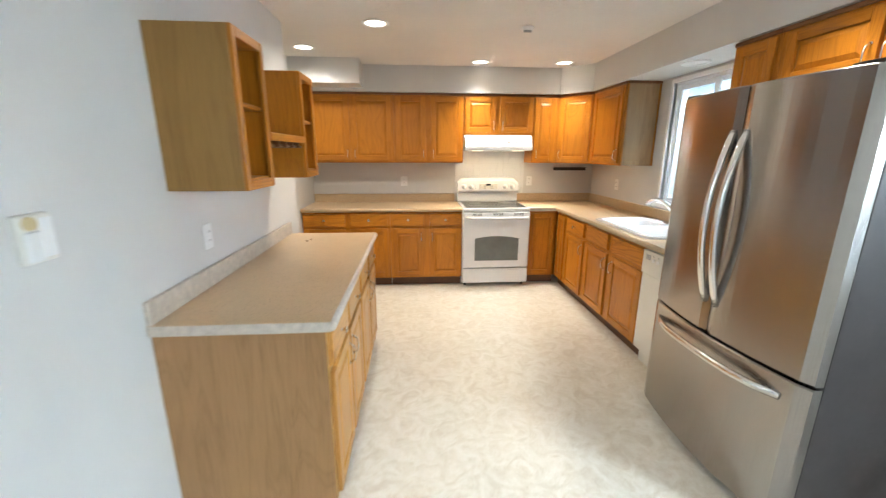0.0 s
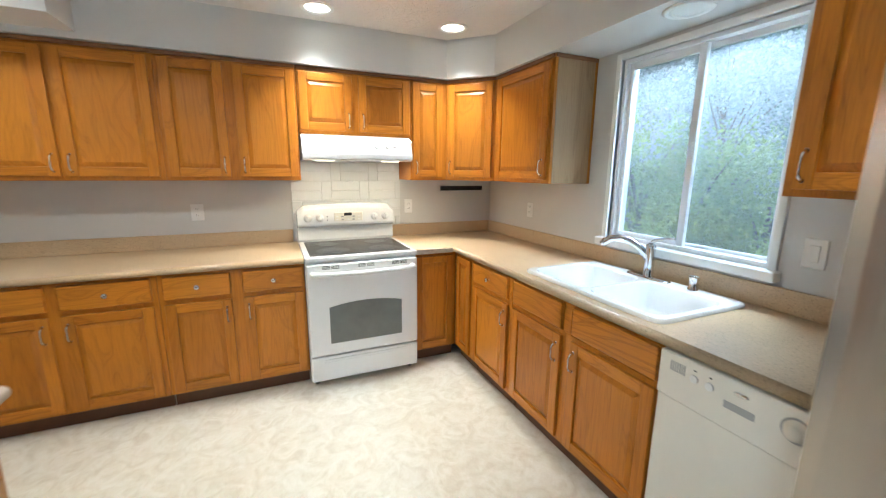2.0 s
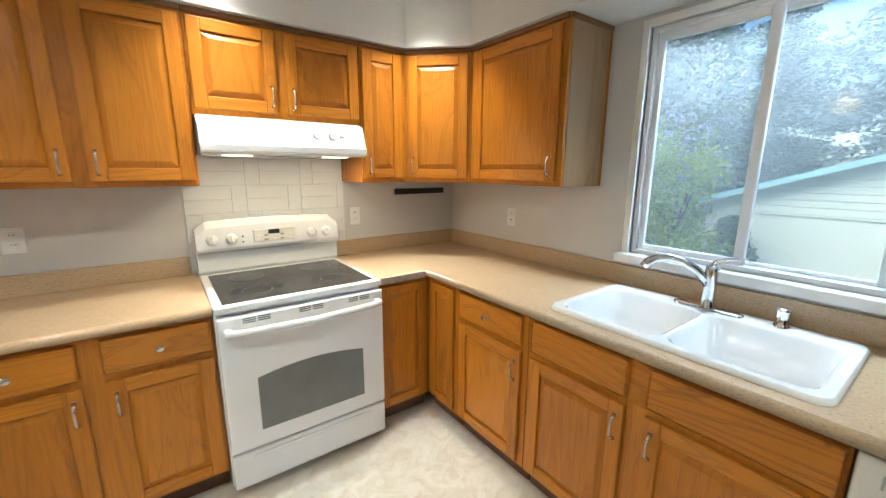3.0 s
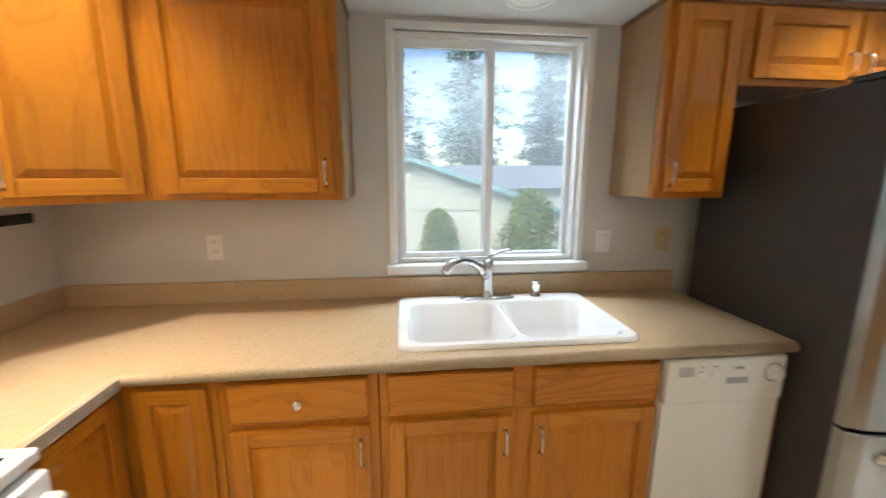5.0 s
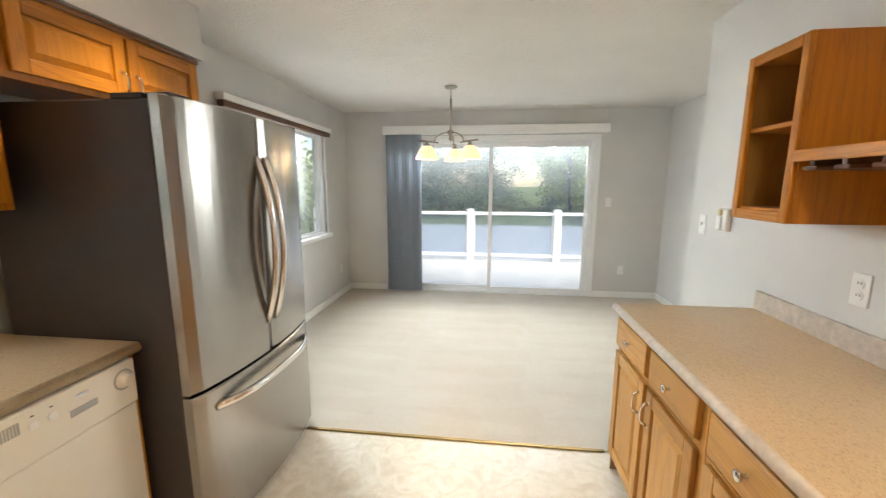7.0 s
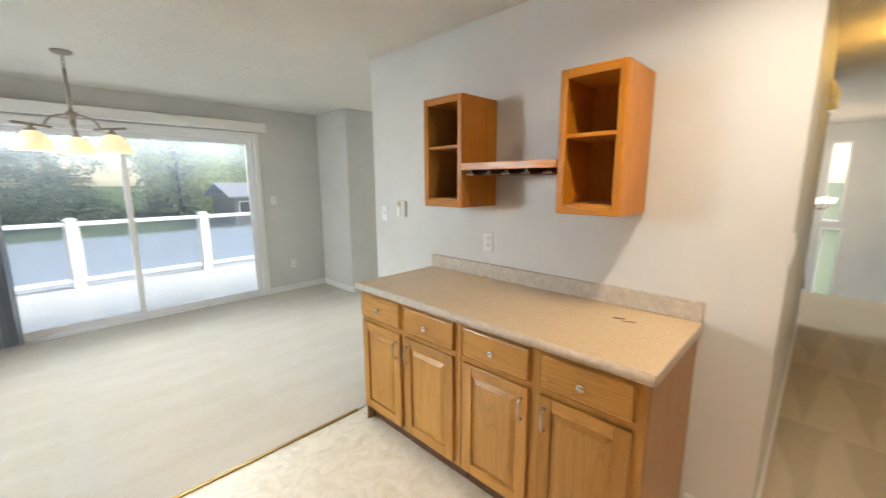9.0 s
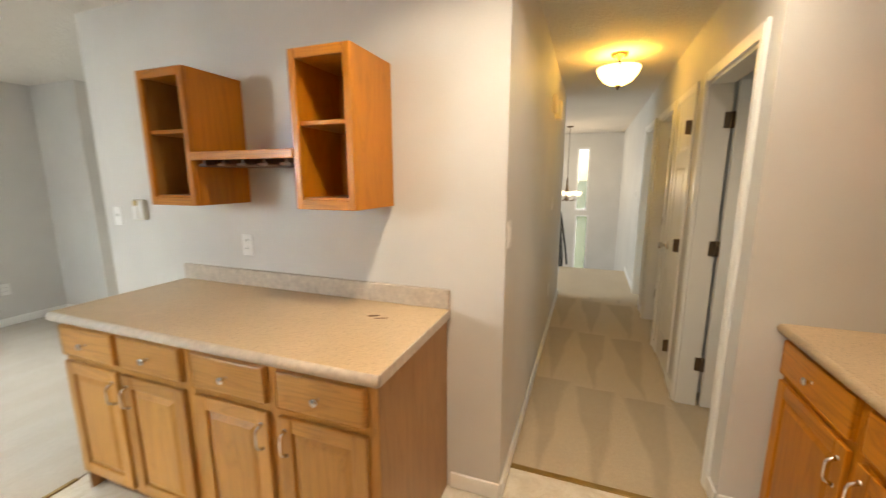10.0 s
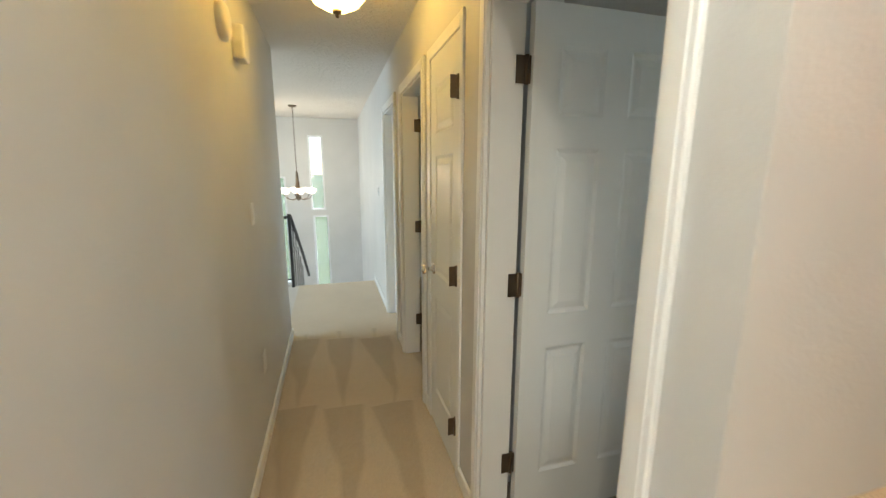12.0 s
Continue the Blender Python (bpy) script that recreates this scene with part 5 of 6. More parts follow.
def recess_panel(x0, x1, z0, z1, y, side):
    """A moulded sunk panel with a raised middle on one face of a door leaf."""
    bm = bmesh.new()
    loops = []
    for inset, d in ((0.0, 0.0005), (0.014, -0.006), (0.022, -0.006), (0.045, -0.0005), (0.046, -0.0005)):
        loops.append([bm.verts.new((a, y + side * d, b)) for a, b in ((x0 + inset, z0 + inset), (x1 - inset, z0 + inset), (x1 - inset, z1 - inset), (x0 + inset, z1 - inset))])
    for p, q in zip(loops, loops[1:]):
        for i in range(4):
            bm.faces.new((p[i], p[(i + 1) % 4], q[(i + 1) % 4], q[i]))
    bm.faces.new(loops[-1])
    bmesh.ops.recalc_face_normals(bm, faces=bm.faces[:])
    return bm


def panel_leaf(name, label, m, w, cols, knob_x, hinge_x, h=2.02, t=0.035):
    """A moulded panel leaf: x along its width, faces at y = 0 and y = t."""
    d = thing(name, label, "door", m, kind="structure")
    st = 0.105 if cols > 1 else 0.09
    zs = [(0.23, 0.79), (0.93, 1.55), (1.66, 1.89)]
    wid = (w - st * (cols + 1)) / cols
    cells = [(st + i * (wid + st), st + i * (wid + st) + wid) for i in range(cols)]
    holes = [(a, b, z0, z1) for a, b in cells for z0, z1 in zs]
    part("leaf", wall_cells("x", 0, w, 0.0, t, 0.008, h, holes), door_paint, d)
    for a, b, z0, z1 in holes:
        for y, s in ((0.0, -1), (t, 1)):
            part("panel", recess_panel(a, b, z0, z1, y, s), door_paint, d)
    if knob_x is not None:
        for y, s in ((0.0, 90), (t, -90)):
            part("door_knob", lathe([(0.032, 0.0), (0.030, 0.006), (0.012, 0.010), (0.011, 0.03), (0.024, 0.042), (0.029, 0.055), (0.024, 0.066), (0.0, 0.070)], 20, Matrix.Translation((knob_x, y, 0.945)) @ pose(0, 0, 0, s)), nickel, d, "satin nickel door knob", True)
    return d


def hinge(x, y, z, turn=0):
    t = thing("door_hinge", "aged bronze door hinge", "hinge", pose(x, y, z, 0, 0, turn), "door hinges", kind="structure")
    part("barrel", tube([(0, 0, -0.048), (0, 0, 0.048)], 0.0075, 10), bronze, t, smooth=True)
    part("leaf_plate", box(0.0, 0.004, 0.004, 0.034, -0.045, 0.045, 0.001), bronze, t)
    part("leaf_plate", box(-0.002, 0.002, -0.040, -0.004, -0.045, 0.045, 0.001), bronze, t)


# first room: leaf swung fully into the room, hinged on its far jamb
panel_leaf("door_1", "white six panel door standing open into a room", pose(-2.078, HALL_N + 0.140, 0.01, 0, 0, 90), 0.68, 2, 0.62, 0)
for z in (0.298, 1.06, 1.818):
    hinge(-2.098, HALL_N + 0.126, z, 0)
# narrow closet: closed
d2o = panel_leaf("door_2", "narrow white three panel closet door, closed", pose(-2.905 + 0.004, HALL_N - 0.006, 0.01), 0.482, 1, 0.06, 0.48, h=2.03)
for z in (0.27, 1.02, 1.82):
    hinge(-2.421, HALL_N - 0.012, z, 180)
tr2 = thing("door_casing", "thin white trim around the closet door", "door casing", Matrix(), kind="structure")
for p, q in ((-2.965, -2.907), (-2.413, -2.375)):
    part("side_casing", box(p, q, HALL_N - 0.012, HALL_N, 0.004, 2.10, 0.003), white_trim, tr2)
part("head_casing", box(-2.907, -2.413, HALL_N - 0.012, HALL_N, 2.042, 2.10, 0.003), white_trim, tr2)
# third room: leaf open inwards, hinged on the far jamb
panel_leaf("door_3", "white panel door standing open", pose(-3.755, HALL_N + 0.140, 0.01, 0, 0, 90), 0.65, 2, 0.59, 0)
for z in (0.298, 1.06, 1.818):
    hinge(-3.776, HALL_N + 0.126, z, 0)
panel_leaf("door_4", "white panel door, closed, near the landing", pose(-4.78 + 0.018, HALL_N + 0.07, 0.01), 0.62, 2, 0.56, 0)
structure("wall_closet", wall_cells("x", -3.08, -2.30, HALL_N + 0.30, HALL_N + 0.38, 0, TOP, []), wall_mat, "plain closet back wall")
structure("wall_closet_side", wall_cells("y", HALL_N + 0.12, HALL_N + 0.30, -2.38, -2.30, 0, TOP, []), wall_mat, "plain closet side wall")
structure("wall_closet_far", wall_cells("y", HALL_N + 0.12, HALL_N + 0.30, -3.08, -3.0, 0, TOP, []), wall_mat, "plain closet side wall")

# ---- foyer ----
for k, (y0, y1, z0, z1) in enumerate(FOYER):
    w = thing("window_%d" % (k + 3), "tall narrow white framed foyer window", "window", Matrix(), kind="structure")
    b = bmesh.new()
    for p, q in ((y0, y0 + 0.03), (y1 - 0.03, y1)):
        box_into(b, WEST - 0.10, WEST + 0.01, p, q, z0, z1)
    box_into(b, WEST - 0.10, WEST + 0.01, y0 + 0.03, y1 - 0.03, z1 - 0.03, z1)
    box_into(b, WEST - 0.10, WEST + 0.01, y0 + 0.03, y1 - 0.03, z0, z0 + 0.03)
    part("window_frame", b, vinyl_white, w)
    g = part("pane", box(WEST - 0.06, WEST - 0.055, y0 + 0.028, y1 - 0.028, z0 + 0.028, z1 - 0.028), pane_mat, w)
    g.visible_shadow = False

FC = (-7.2, 4.08)
fc = thing("foyer_chandelier", "chandelier with lit white glass cups in the foyer", "chandelier", pose(FC[0], FC[1], 0))
part("canopy", lathe([(0, TOP), (0.06, TOP), (0.05, TOP - 0.02), (0, TOP - 0.025)], 20), bronze, fc, smooth=True)
part("chain", tube([(0, 0, TOP - 0.02), (0.004, 0, 2.0), (-0.003, 0, 1.7), (0, 0, 1.45)], 0.005, 6), bronze, fc)
part("column", lathe([(0, 1.50), (0.016, 1.48), (0.022, 1.40), (0.036, 1.25), (0.02, 1.16), (0.034, 1.10), (0.018, 1.06), (0.0, 1.04)], 16), bronze, fc, smooth=True)
for i in range(6):
    a = radians(60 * i + 15)
    c_, s_n = math.cos(a), math.sin(a)
    arc = [(c_ * r_, s_n * r_, zz) for r_, zz in ((0.02, 1.09), (0.09, 1.06), (0.17, 1.08), (0.22, 1.14))]
    part("arm", tube(arc, 0.006, 6), bronze, fc, smooth=True)
    mm = Matrix.Translation((c_ * 0.22, s_n * 0.22, 0))
    cu = part("cup", lathe([(0.0, 1.15), (0.03, 1.155), (0.055, 1.19), (0.066, 1.24), (0.062, 1.24), (0.05, 1.195), (0.0, 1.165)], 18, mm), foyer_glow, fc, "lit white glass cup", True)
point_lamp(FC[0], FC[1], 1.42, 3.0, (1.0, 0.85, 0.66), 0.15)

rl = thing("stair_railing", "black wrought iron stair railing at the landing", "railing", Matrix())
part("newel", box(-6.07, -6.03, 4.02, 4.06, 0.004, 0.96, 0.004), black_iron, rl)
part("top_rail", box(-6.07, -6.03, 2.6, 4.02, 0.90, 0.935, 0.006), black_iron, rl)
part("bottom_rail", box(-6.06, -6.04, 2.6, 4.02, 0.10, 0.12, 0.004), black_iron, rl)
for i in range(11):
    part("baluster", box(-6.056, -6.044, 2.65 + i * 0.125, 2.662 + i * 0.125, 0.12, 0.90), black_iron, rl)
part("hand_rail", tube([(-6.09, 4.05, 0.93), (-6.5, 4.07, 0.66), (-7.2, 4.10, 0.18), (-7.9, 4.12, -0.32)], 0.022, 8), black_iron, rl)
for i in range(5):
    x = -6.25 - i * 0.30
    part("baluster", box(x - 0.007, x + 0.007, 4.05, 4.064, -0.15 - 0.215 * i, 0.80 - 0.205 * i), black_iron, rl)


# ---- outdoors ----
def ground_material():
    m, nt, b = nodes_of("damp_lawn", 0.9, spec=0.2)
    v = coords(nt)
    c = ramp(nt, noise_tex(nt, v, 0.25, 5), [(0.35, (0.05, 0.085, 0.025)), (0.6, (0.085, 0.125, 0.04)), (0.75, (0.11, 0.13, 0.06))])
    nt.links.new(mix(nt, 0.4, c, ramp(nt, noise_tex(nt, v, 14.0, 4), [(0.3, (0.03, 0.05, 0.015)), (0.7, (0.11, 0.15, 0.05))])), b.inputs["Base Color"])
    return m


def leaf_material(name, dark, light, far=0.0):
    m, nt, b = nodes_of(name, 0.65, spec=0.25)
    g = nt.nodes.new("ShaderNodeNewGeometry")
    c = ramp(nt, g.outputs["Random Per Island"], [(0.0, dark), (1.0, light)])
    v = coords(nt)
    c2 = ramp(nt, noise_tex(nt, v, 1.2, 3), [(0.3, (0.7, 0.7, 0.7)), (0.7, (1.2, 1.2, 1.2))])
    col = mix(nt, 1.0, c, c2, 'MULTIPLY')
    nt.links.new(col, b.inputs["Base Color"])
    tl = nt.nodes.new("ShaderNodeBsdfTranslucent")
    nt.links.new(col, tl.inputs["Color"])
    mx = nt.nodes.new("ShaderNodeMixShader")
    mx.inputs[0].default_value = 0.45
    nt.links.new(b.outputs[0], mx.inputs[1])
    nt.links.new(tl.outputs[0], mx.inputs[2])
    nt.links.new(mx.outputs[0], nt.nodes["Material Output"].inputs["Surface"])
    return m


GZ = -2.7
lawn = ground_material()
# pale and bluish because the wet road's sky reflection is in the colour
asphalt = plain("sky_sheen_asphalt", (0.33, 0.37, 0.42), 0.5, vary=0.2, scale=1.5)
bark = plain("grey_brown_bark", (0.10, 0.075, 0.055), 0.9, vary=0.35, scale=14)
# needles lightened towards blue-grey: distance haze put into the leaf colour
fir_leaf = leaf_material("hazed_blue_green_fir_needles", (0.12, 0.165, 0.165), (0.24, 0.29, 0.285))
gold_leaf = leaf_material("bright_yellow_green_leaves", (0.27, 0.35, 0.075), (0.50, 0.58, 0.19))
fir_leaf2 = leaf_material("dark_green_fir_needles", (0.07, 0.12, 0.085), (0.17, 0.235, 0.16))
hedge_leaf = leaf_material("yellow_green_arborvitae", (0.14, 0.18, 0.035), (0.32, 0.37, 0.09))
spring_leaf = leaf_material("fresh_spring_leaves", (0.17, 0.25, 0.05), (0.37, 0.46, 0.13))
siding_mat = plain("pale_cream_siding", (0.55, 0.56, 0.46), 0.6, vary=0.04, scale=1.0)
teal = plain("faded_teal_fascia_paint", (0.22, 0.37, 0.37), 0.5, vary=0.08)
roof_mat = plain("grey_asphalt_shingle", (0.19, 0.21, 0.25), 0.9, vary=0.18, scale=5.0)
deck_mat = plain("pale_grey_composite_decking", (0.50, 0.52, 0.53), 0.3, vary=0.06, scale=4.0)

structure("ground", box(-700, 700, -700, 700, GZ - 0.3, GZ), lawn, "damp green lawn around the house")
structure("road", box(-120, 120, -36, -6.5, GZ + 0.004, GZ + 0.03), asphalt, "wide wet street beyond the deck, sky reflection in its grey")


def quads(name, centres, normals, sizes, material, parent, label=""):
    """Many small leaf-shaped quads in one mesh."""
    n = len(centres)
    rng = np.random.default_rng(len(centres))
    nn = normals / np.maximum(np.linalg.norm(normals, axis=1, keepdims=True), 1e-6)
    ref = rng.normal(size=(n, 3))
    u = np.cross(nn, ref)
    u /= np.maximum(np.linalg.norm(u, axis=1, keepdims=True), 1e-6)
    w = np.cross(nn, u)
    s = sizes[:, None]
    v = np.stack([centres + u * s, centres + w * s * 0.45, centres - u * s, centres - w * s * 0.45], 1).reshape(-1, 3)
    f = np.arange(4 * n).reshape(n, 4)
    me = bpy.data.meshes.new(name)
    me.from_pydata(v.tolist(), [], f.tolist())
    me.materials.append(material)
    o = new(name, me)
    o.parent = parent
    if label:
        o["label"] = label
    return o


def conifer(x, y, h, r, seed, material, label, base=GZ, dens=1.0):
    t = thing("conifer_tree", label, "tree", pose(x, y, base), "conifers")
    rng = np.random.default_rng(seed)
    part("trunk", tube([(0, 0, 0), (0.05, 0, h * 0.5), (0, 0.03, h)], [0.022 * h, 0.013 * h, 0.02], 8), bark, t)
    cs, ns, ss = [], [], []
    limbs = bmesh.new()
    z = h * 0.10
    while z < h * 0.985:
        a = (z - h * 0.10) / (h * 0.9)
        L = 1.35 * r * (1 - a) ** 0.8 * (0.6 + 0.55 * rng.random())
        for k in range(int(5 + 3 * rng.random())):
            th_k = rng.random() * 6.283
            Lk = L * (0.6 + 0.5 * rng.random())
            d = np.array([math.cos(th_k), math.sin(th_k), -0.22 - 0.15 * rng.random() + 0.5 * a])
            tip = np.array([0, 0, z]) + d * Lk
            if Lk > 0.8 and rng.random() < 0.5:
                tube([(0, 0, z), tuple(np.array([0, 0, z]) + d * Lk * 0.5), tuple(tip)], [0.03, 0.02, 0.008], 4, limbs)
            m = int(max(30, 260 * Lk / r * dens))
            q = rng.random(m) ** 0.7
            c = np.array([0, 0, z]) + d * Lk * q[:, None]
            spread = 0.22 * Lk * (0.35 + q[:, None] * (1.15 - q[:, None]) * 1.6)
            c = c + rng.normal(size=(m, 3)) * spread * np.array([0.7, 0.7, 0.35])
            c[:, 2] -= 0.10 * Lk * q * q
            cs.append(c)
            nv = rng.normal(size=(m, 3)) * 0.5
            nv[:, 2] += 1
            ns.append(nv)
            ss.append((0.07 + 0.10 * rng.random(m)) * (0.5 + 0.045 * h))
        z += h * 0.026 * (0.8 + 0.5 * rng.random())
    part("limbs", limbs, bark, t)
    quads("crown", np.concatenate(cs), np.concatenate(ns), np.concatenate(ss), material, t)
    return t


def shrub(x, y, z, h, w, seed, material, label, n=2600, name="arborvitae_shrub", cone=0.75, leaf=0.07):
    t = thing(name, label, "shrub", pose(x, y, z), "shrubs")
    rng = np.random.default_rng(seed)
    part("stem", tube([(0, 0, 0), (0.02, 0, h * 0.35), (0, 0, h * 0.7)], [0.05, 0.04, 0.015], 6), bark, t)
    a = rng.random(n) ** 0.85
    ang = rng.random(n) * 6.283
    prof = np.minimum(1.0, a * 7 + 0.55) * np.power(np.clip(1 - a, 0, 1), cone * 0.75) * (1 + 0.25 * np.sin(ang * 3 + a * 9))
    lump = 1 + 0.13 * np.sin(ang * 7 + a * 23) + 0.1 * rng.normal(size=n)
    rad = 0.5 * w * prof * lump * (0.55 + 0.45 * rng.random(n) ** 0.4)
    c = np.stack([rad * np.cos(ang), rad * np.sin(ang), a * h], 1)
    nv = np.stack([np.cos(ang), np.sin(ang), 0.5 + 0 * ang], 1) + rng.normal(size=(n, 3)) * 0.6
    quads("foliage", c, nv, leaf * (0.6 + 0.8 * rng.random(n)), material, t)
    return t


def leafy_tree(x, y, h, w, seed, material, label, n=5200, base=GZ, leaf=0.13):
    t = thing("leafy_tree", label, "tree", pose(x, y, base), "leafy trees")
    rng = np.random.default_rng(seed)
    part("trunk", tube([(0, 0, 0), (0.1, 0.05, h * 0.4), (0.05, 0, h * 0.8)], [0.16, 0.11, 0.03], 8), bark, t)
    lb = bmesh.new()
    cs = []
    for k in range(26):
        a = rng.random() * 6.283
        zz = h * (0.18 + 0.77 * rng.random())
        reach = 0.5 * w * (1 - abs(zz / h - 0.5) ** 1.6 * 1.3) * (0.5 + 0.6 * rng.random())
        tip = np.array([math.cos(a) * reach, math.sin(a) * reach, zz])
        tube([(0.05, 0, zz * 0.6), tuple(tip * np.array([0.5, 0.5, 0.85])), tuple(tip)], [0.05, 0.03, 0.01], 5, lb)
        m = n // 26
        cs.append(tip + rng.normal(size=(m, 3)) * np.array([0.17 * w, 0.17 * w, 0.10 * h]) * (0.5 + 0.5 * rng.random()))
    part("limbs", lb, bark, t)
    c = np.concatenate(cs)
    quads("crown", c, rng.normal(size=c.shape) + np.array([0, 0, 0.6]), leaf * (0.6 + 0.8 * rng.random(len(c))), material, t)
    return t


# neighbour's house to the east
hs_ = thing("neighbour_house", "pale single-storey house with teal trimmed gable", "house", Matrix())
HX, HP, HPZ = 14.0, 4.05, 2.10
SL = 0.335
hy0, hy1 = HP - 5.6, HP + 5.4
gz = bmesh.new()
va = [gz.verts.new((HX + dx, y, z)) for dx in (0.0, 0.2) for y, z in ((hy0, GZ), (hy1, GZ), (hy1, HPZ - SL * (hy1 - HP) - 0.1), (HP, HPZ - 0.1), (hy0, HPZ - SL * (HP - hy0) - 0.1))]
gz.faces.new(va[:5])
gz.faces.new(va[5:][::-1])
for i in range(5):
    j = (i + 1) % 5
    gz.faces.new((va[i], va[j], va[j + 5], va[i + 5]))
bmesh.ops.recalc_face_normals(gz, faces=gz.faces[:])
gw = part("gable_wall", gz, siding_mat, hs_)
zz = 0.36
while zz < HPZ - 0.25:
    half0 = (HPZ - 0.16 - zz) / SL
    ya, yb = max(hy0, HP - half0), min(hy1, HP + half0)
    part("siding_board", box(HX - 0.022, HX - 0.001, ya, yb, zz, zz + 0.17, 0.006), siding_mat, gw)
    zz += 0.185
part("belly_band", box(HX - 0.03, HX - 0.001, hy0, hy1, 0.30, 0.352), siding_mat, gw)
part("gable_vent", lathe([(0.0, 0.03), (0.16, 0.03), (0.20, 0.03), (0.20, 0.0)], 24, Matrix.Translation((HX - 0.001, HP - 0.02, 1.66)) @ pose(0, 0, 0, 0, -90)), siding_mat, gw)
for i in range(5):
    part("vent_slat", box(HX - 0.045, HX - 0.032, HP - 0.17, HP + 0.13, 1.55 + i * 0.05, 1.572 + i * 0.05), grey_plastic, gw)
for sgn, yend in ((1, hy1 + 0.5), (-1, hy0 - 0.5)):
    zend = HPZ - SL * abs(yend - HP)
    o = bmesh.new()
    vs = [o.verts.new(c) for c in ((HX - 0.35, HP, HPZ), (HX - 0.35, yend, zend), (HX + 12, yend, zend), (HX + 12, HP, HPZ), (HX - 0.35, HP, HPZ - 0.05), (HX - 0.35, yend, zend - 0.05), (HX + 12, yend, zend - 0.05), (HX + 12, HP, HPZ - 0.05))]
    for fc_ in ((0, 1, 2, 3), (7, 6, 5, 4), (0, 4, 5, 1), (1, 5, 6, 2), (2, 6, 7, 3), (3, 7, 4, 0)):
        o.faces.new([vs[i] for i in fc_])
    bmesh.ops.recalc_face_normals(o, faces=o.faces[:])
    ro = part("roof", o, roof_mat, hs_)
    o = bmesh.new()
    vs = [o.verts.new(c) for dx in (-0.38, -0.352) for c in ((HX + dx, HP, HPZ + 0.01), (HX + dx, yend, zend + 0.01), (HX + dx, yend, zend - 0.15), (HX + dx, HP, HPZ - 0.15))]
    for fc_ in ((0, 1, 2, 3), (7, 6, 5, 4), (0, 4, 5, 1), (1, 5, 6, 2), (2, 6, 7, 3), (3, 7, 4, 0)):
        o.faces.new([vs[i] for i in fc_])
    bmesh.ops.recalc_face_normals(o, faces=o.faces[:])
    part("fascia", o, teal, ro, "teal painted fascia board")
# wing with its own ridge
wing = thing("house_wing", "grey shingled wing roof behind the neighbour's gable", "house", Matrix())
part("wall", box(19.0, 26.0, -9.0, 2.6, GZ, 0.9), siding_mat, wing)
wr = bmesh.new()
vs = [wr.verts.new(c) for c in ((18.5, 3.0, 0.9), (18.5, -9.4, 0.9), (22.5, -8.6, 2.05), (22.5, 2.0, 2.05), (26.5, 3.0, 0.9), (26.5, -9.4, 0.9))]
for fc_ in ((0, 1, 2, 3), (3, 2, 5, 4), (0, 3, 4), (1, 5, 2), (0, 4, 5, 1)):
    wr.faces.new([vs[i] for i in fc_])
bmesh.ops.recalc_face_normals(wr, faces=wr.faces[:])
part("roof", wr, roof_mat, wing)

shrub(13.0, 3.18, GZ, 3.12, 1.6, 11, hedge_leaf, "clipped yellow-green arborvitae beside the pale house", 5200, cone=0.5)
shrub(13.0, 0.15, GZ, 3.75, 2.25, 12, hedge_leaf, "wide arborvitae in front of the pale house", 7000, cone=0.5)
shrub(13.0, 7.25, GZ, 2.95, 1.5, 13, fir_leaf2, "dark rounded shrub beside the pale house", 4200, cone=0.5)
for i, (x, y, h, w) in enumerate(((10.5, 9.4, 4.9, 2.6), (9.6, 10.3, 5.6, 2.6), (12.6, 10.2, 5.2, 2.8), (9.0, 8.4, 3.4, 2.0), (11.2, 8.0, 4.5, 1.7))):
    leafy_tree(x, y, h, w, 20 + i, spring_leaf if i != 3 else hedge_leaf, "young bush with fresh yellow-green leaves", 11000, leaf=0.065)
blossom = leaf_material("grey_white_blossom", (0.24, 0.27, 0.27), (0.46, 0.48, 0.48))
for i, (x, y) in enumerate(((16.5, 12.6), (18.0, 15.5))):
    leafy_tree(x, y, 10.5, 5.4, 130 + i, blossom, "tall grey-white blossoming tree behind the bushes", 15000, leaf=0.10)
for i, (x, y, h, r) in enumerate(((30, -0.9, 19, 3.6), (24, 5.9, 14.5, 4.0), (29, -6.5, 17, 3.2), (40, 2.5, 9, 3.2), (38, -3.5, 8.5, 3.0), (40, -10, 10, 3.4), (30, 16, 20, 4.8), (27, 20.5, 19, 4.6), (33, 12, 17, 4.2), (24, 24, 18, 4.0), (40, -16, 12, 3.6), (26, 28, 20, 4.4), (44, -22, 14, 4.0))):
    conifer(x, y, h, r, 40 + i, fir_leaf if i % 3 else fir_leaf2, "tall blue-green fir tree behind the neighbour's house", dens=1.5 if y > 10 else 0.6)
for i, (x, y, h, r) in enumerate(((6.7, -48.8, 21.6, 6.3), (0.6, -51, 18.5, 5.7), (13.4, -55, 20.6, 6.7), (-13, -62, 19, 5.0), (20.6, -61, 24.8, 7.6), (-40, -76, 20.6, 7.6))):
    conifer(x, y, h, r, 70 + i, fir_leaf2, "large dark green fir tree across the street", dens=1.0)
for i, (x, y, h, w) in enumerate(((-10.1, -49, 14.7, 7.6), (-19.0, -52, 12.0, 9.2), (-27.3, -49, 11.4, 9.2))):
    leafy_tree(x, y, h, w, 90 + i, gold_leaf, "bright yellow-green leafy tree across the street", 24000, leaf=0.21)
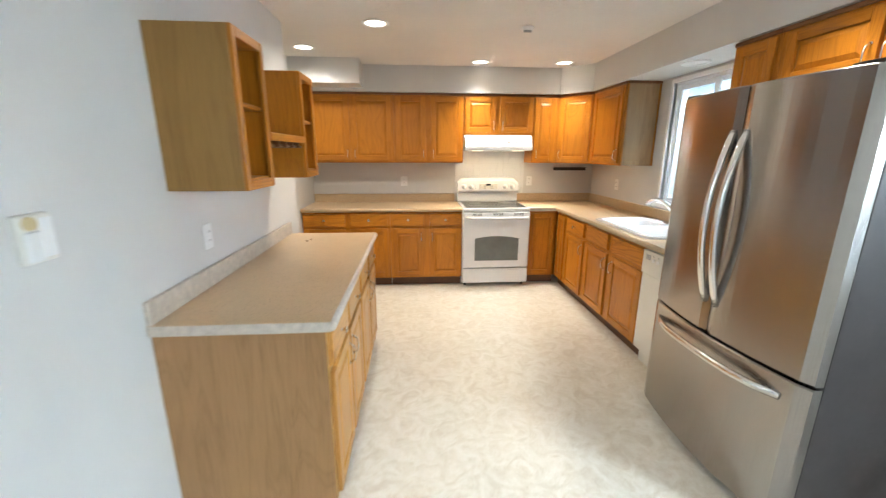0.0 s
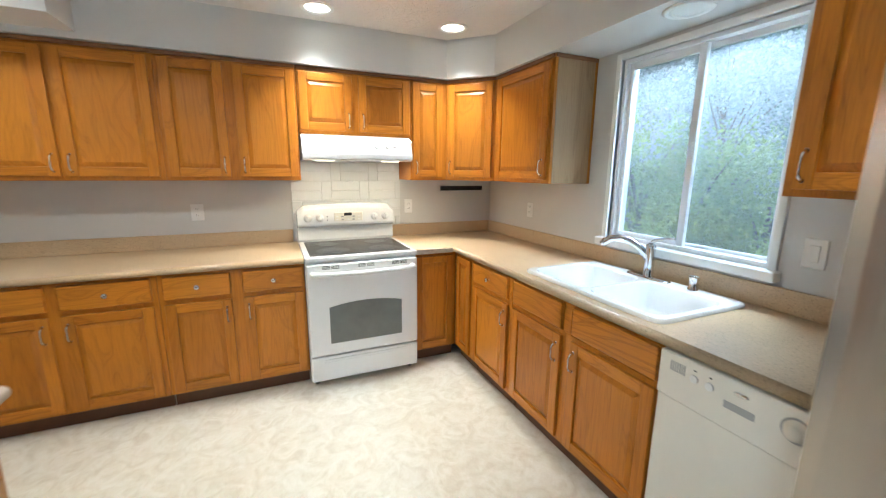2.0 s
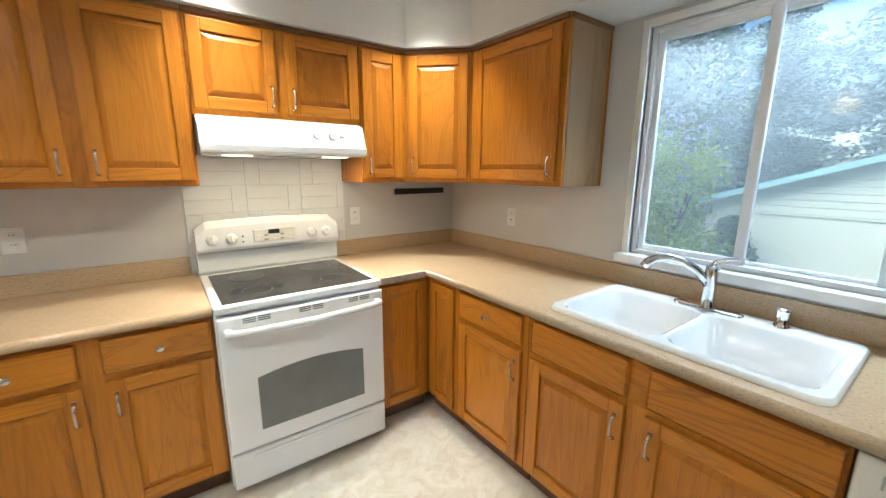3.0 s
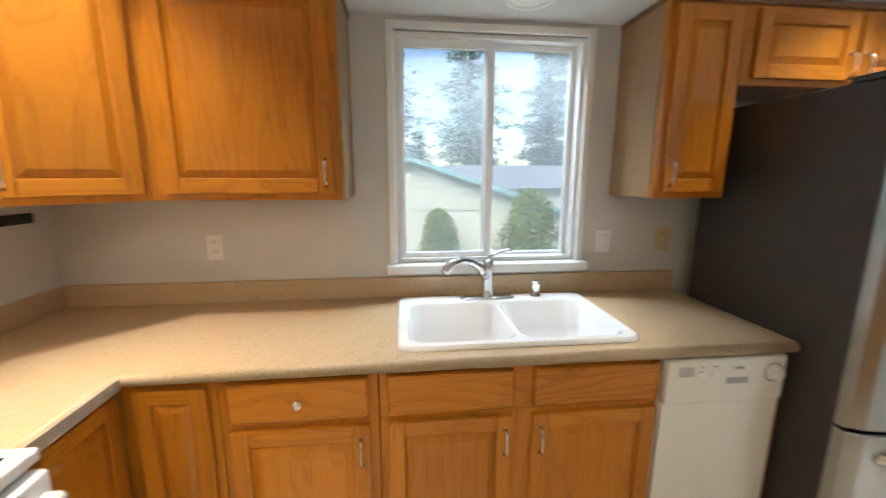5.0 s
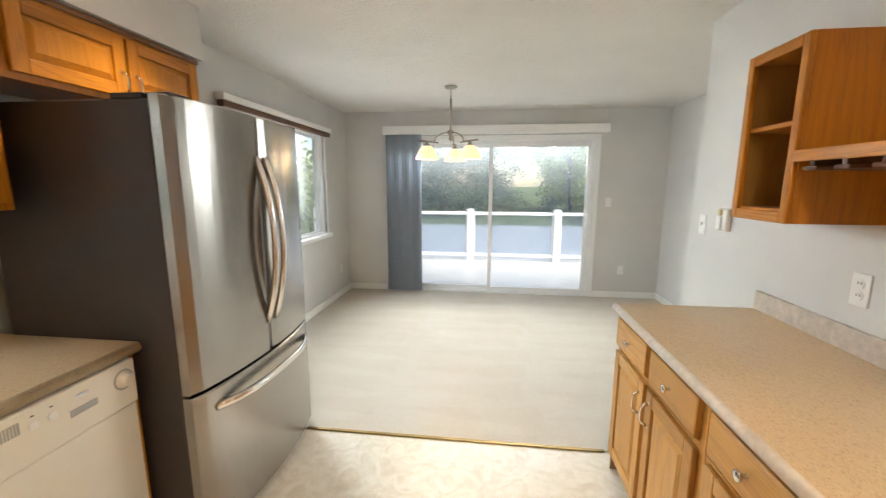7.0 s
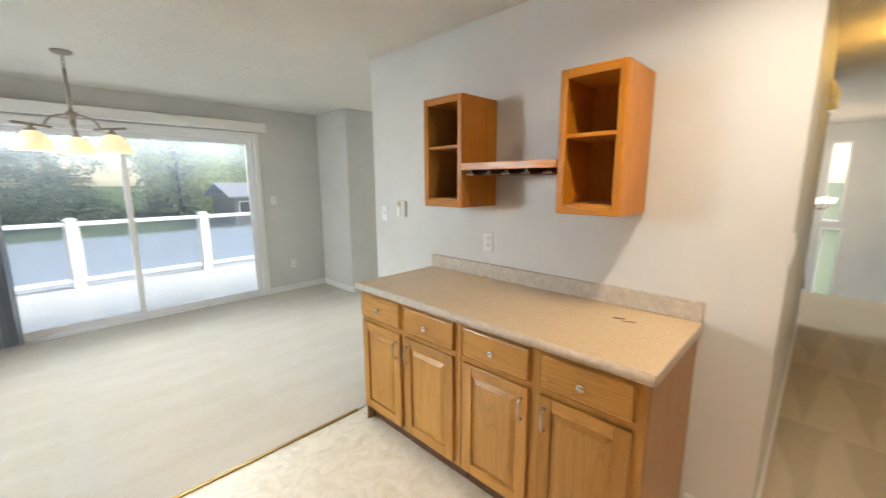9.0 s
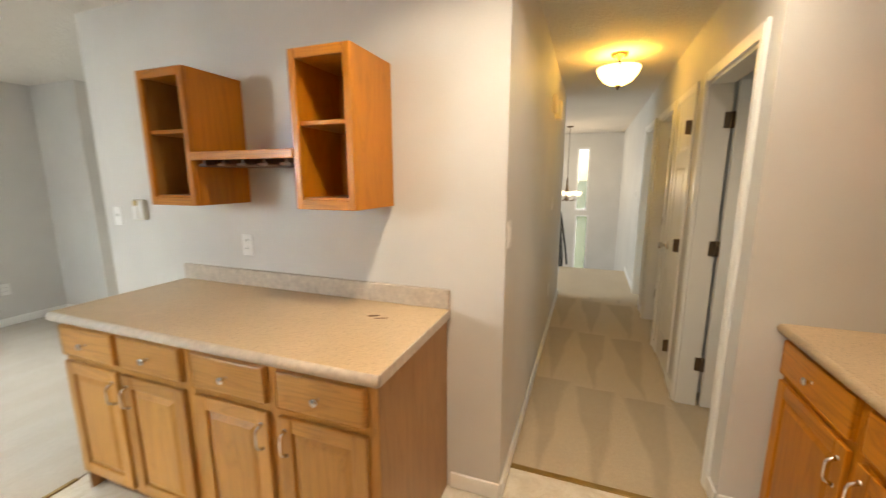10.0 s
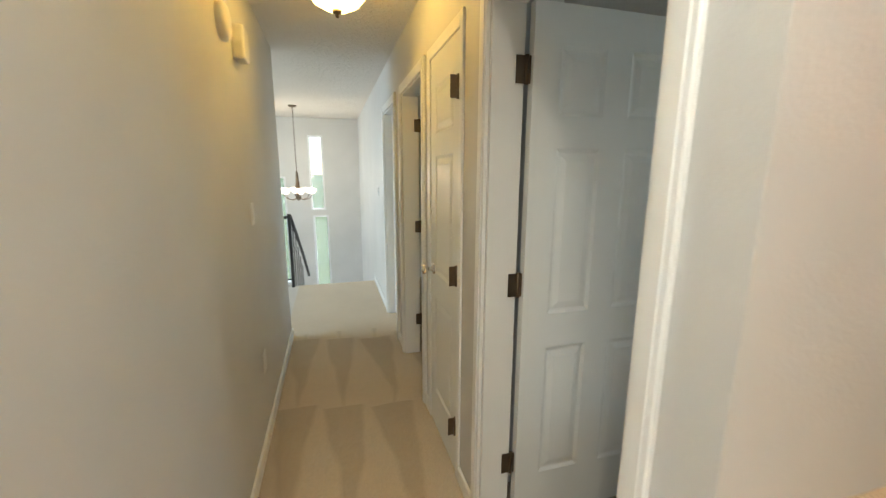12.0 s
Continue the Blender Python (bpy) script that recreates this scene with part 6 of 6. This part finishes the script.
for i, (x, y) in enumerate(((5.6, -5.2), (7.0, -6.8), (4.9, -7.0))):
    leafy_tree(x, y, 5.2, 3.0, 110 + i, spring_leaf if i else hedge_leaf, "leafy bush outside the dining window", 4200, leaf=0.11)

# brown house across the street
fh = thing("far_house", "grey-brown house with a low gable roof across the street", "house", Matrix())
brown_siding = plain("grey_brown_siding", (0.17, 0.14, 0.12), 0.7, vary=0.1, scale=1.0)
fw_ = part("wall", box(-20.0, -12.0, -44.0, -37.0, GZ, 0.35), brown_siding, fh)
for wx in (-18.6, -16.1, -13.6):
    wi = part("window", box(wx, wx + 1.2, -37.0, -36.95, -1.5, -0.3), vinyl_white, fw_, "white framed window")
    part("pane", box(wx + 0.08, wx + 1.12, -36.949, -36.94, -1.42, -0.38), black_glass, wi)
fr_roof = bmesh.new()
vs = [fr_roof.verts.new((x, y, z)) for x in (-20.6, -11.3) for y, z in ((-44.7, 0.2), (-40.5, 1.5), (-36.3, 0.2), (-36.3, 0.05), (-40.5, 1.32), (-44.7, 0.05))]
fr_roof.faces.new(vs[:6])
fr_roof.faces.new(vs[6:][::-1])
for i in range(6):
    j = (i + 1) % 6
    fr_roof.faces.new((vs[i], vs[j], vs[j + 6], vs[i + 6]))
bmesh.ops.recalc_face_normals(fr_roof, faces=fr_roof.faces[:])
part("roof", fr_roof, roof_mat, fh)

# deck with white railing
dk = thing("deck", "pale grey composite plank deck outside the sliding door", "deck", Matrix())
part("frame", box(-4.2, 4.2, -4.15, SOUTH - 0.16, -0.36, -0.128), deck_mat, dk)
yb = SOUTH - 0.165
plank_me = bpy.data.meshes.new("plank")
pb = box(-4.2, 4.2, -0.068, 0.068, -0.027, 0.0, 0.004)
pb.to_mesh(plank_me)
pb.free()
plank_me.materials.append(deck_mat)
while yb > -4.1:
    o = new("plank", plank_me)
    o.parent = dk
    o.location = (0, yb - 0.068, -0.10)
    yb -= 0.142
RY = -3.995
rail = thing("deck_railing", "white vinyl deck railing with grey glass panels", "railing", Matrix())
posts = [-4.15, -2.75, -1.01, 0.77, 2.55, 4.15]
for p in posts:
    po = part("post", box(p - 0.065, p + 0.065, RY - 0.065, RY + 0.065, -0.10, 0.94, 0.006), vinyl_white, rail)
    cp_ = box(p - 0.085, p + 0.085, RY - 0.085, RY + 0.085, 0.941, 0.965, 0.006)
    box_into(cp_, p - 0.06, p + 0.06, RY - 0.06, RY + 0.06, 0.9651, 0.985, 0.012)
    part("post_cap", cp_, vinyl_white, po)
    part("post_skirt", box(p - 0.08, p + 0.08, RY - 0.08, RY + 0.08, -0.099, -0.06, 0.006), vinyl_white, po)
for p, q in zip(posts, posts[1:]):
    part("top_rail", box(p + 0.066, q - 0.066, RY - 0.045, RY + 0.045, 0.86, 0.925, 0.012, 2), vinyl_white, rail)
    part("bottom_rail", box(p + 0.066, q - 0.066, RY - 0.03, RY + 0.03, -0.02, 0.045, 0.008, 2), vinyl_white, rail)
    g = part("glass_panel", box(p + 0.10, q - 0.10, RY - 0.004, RY + 0.004, 0.046, 0.859), frost_mat, rail, "grey tinted glass panel")
    g.visible_shadow = False
    for e in (p + 0.075, q - 0.095):
        part("glass_clip", box(e, e + 0.02, RY - 0.02, RY + 0.02, 0.046, 0.859, 0.003), vinyl_white, rail)
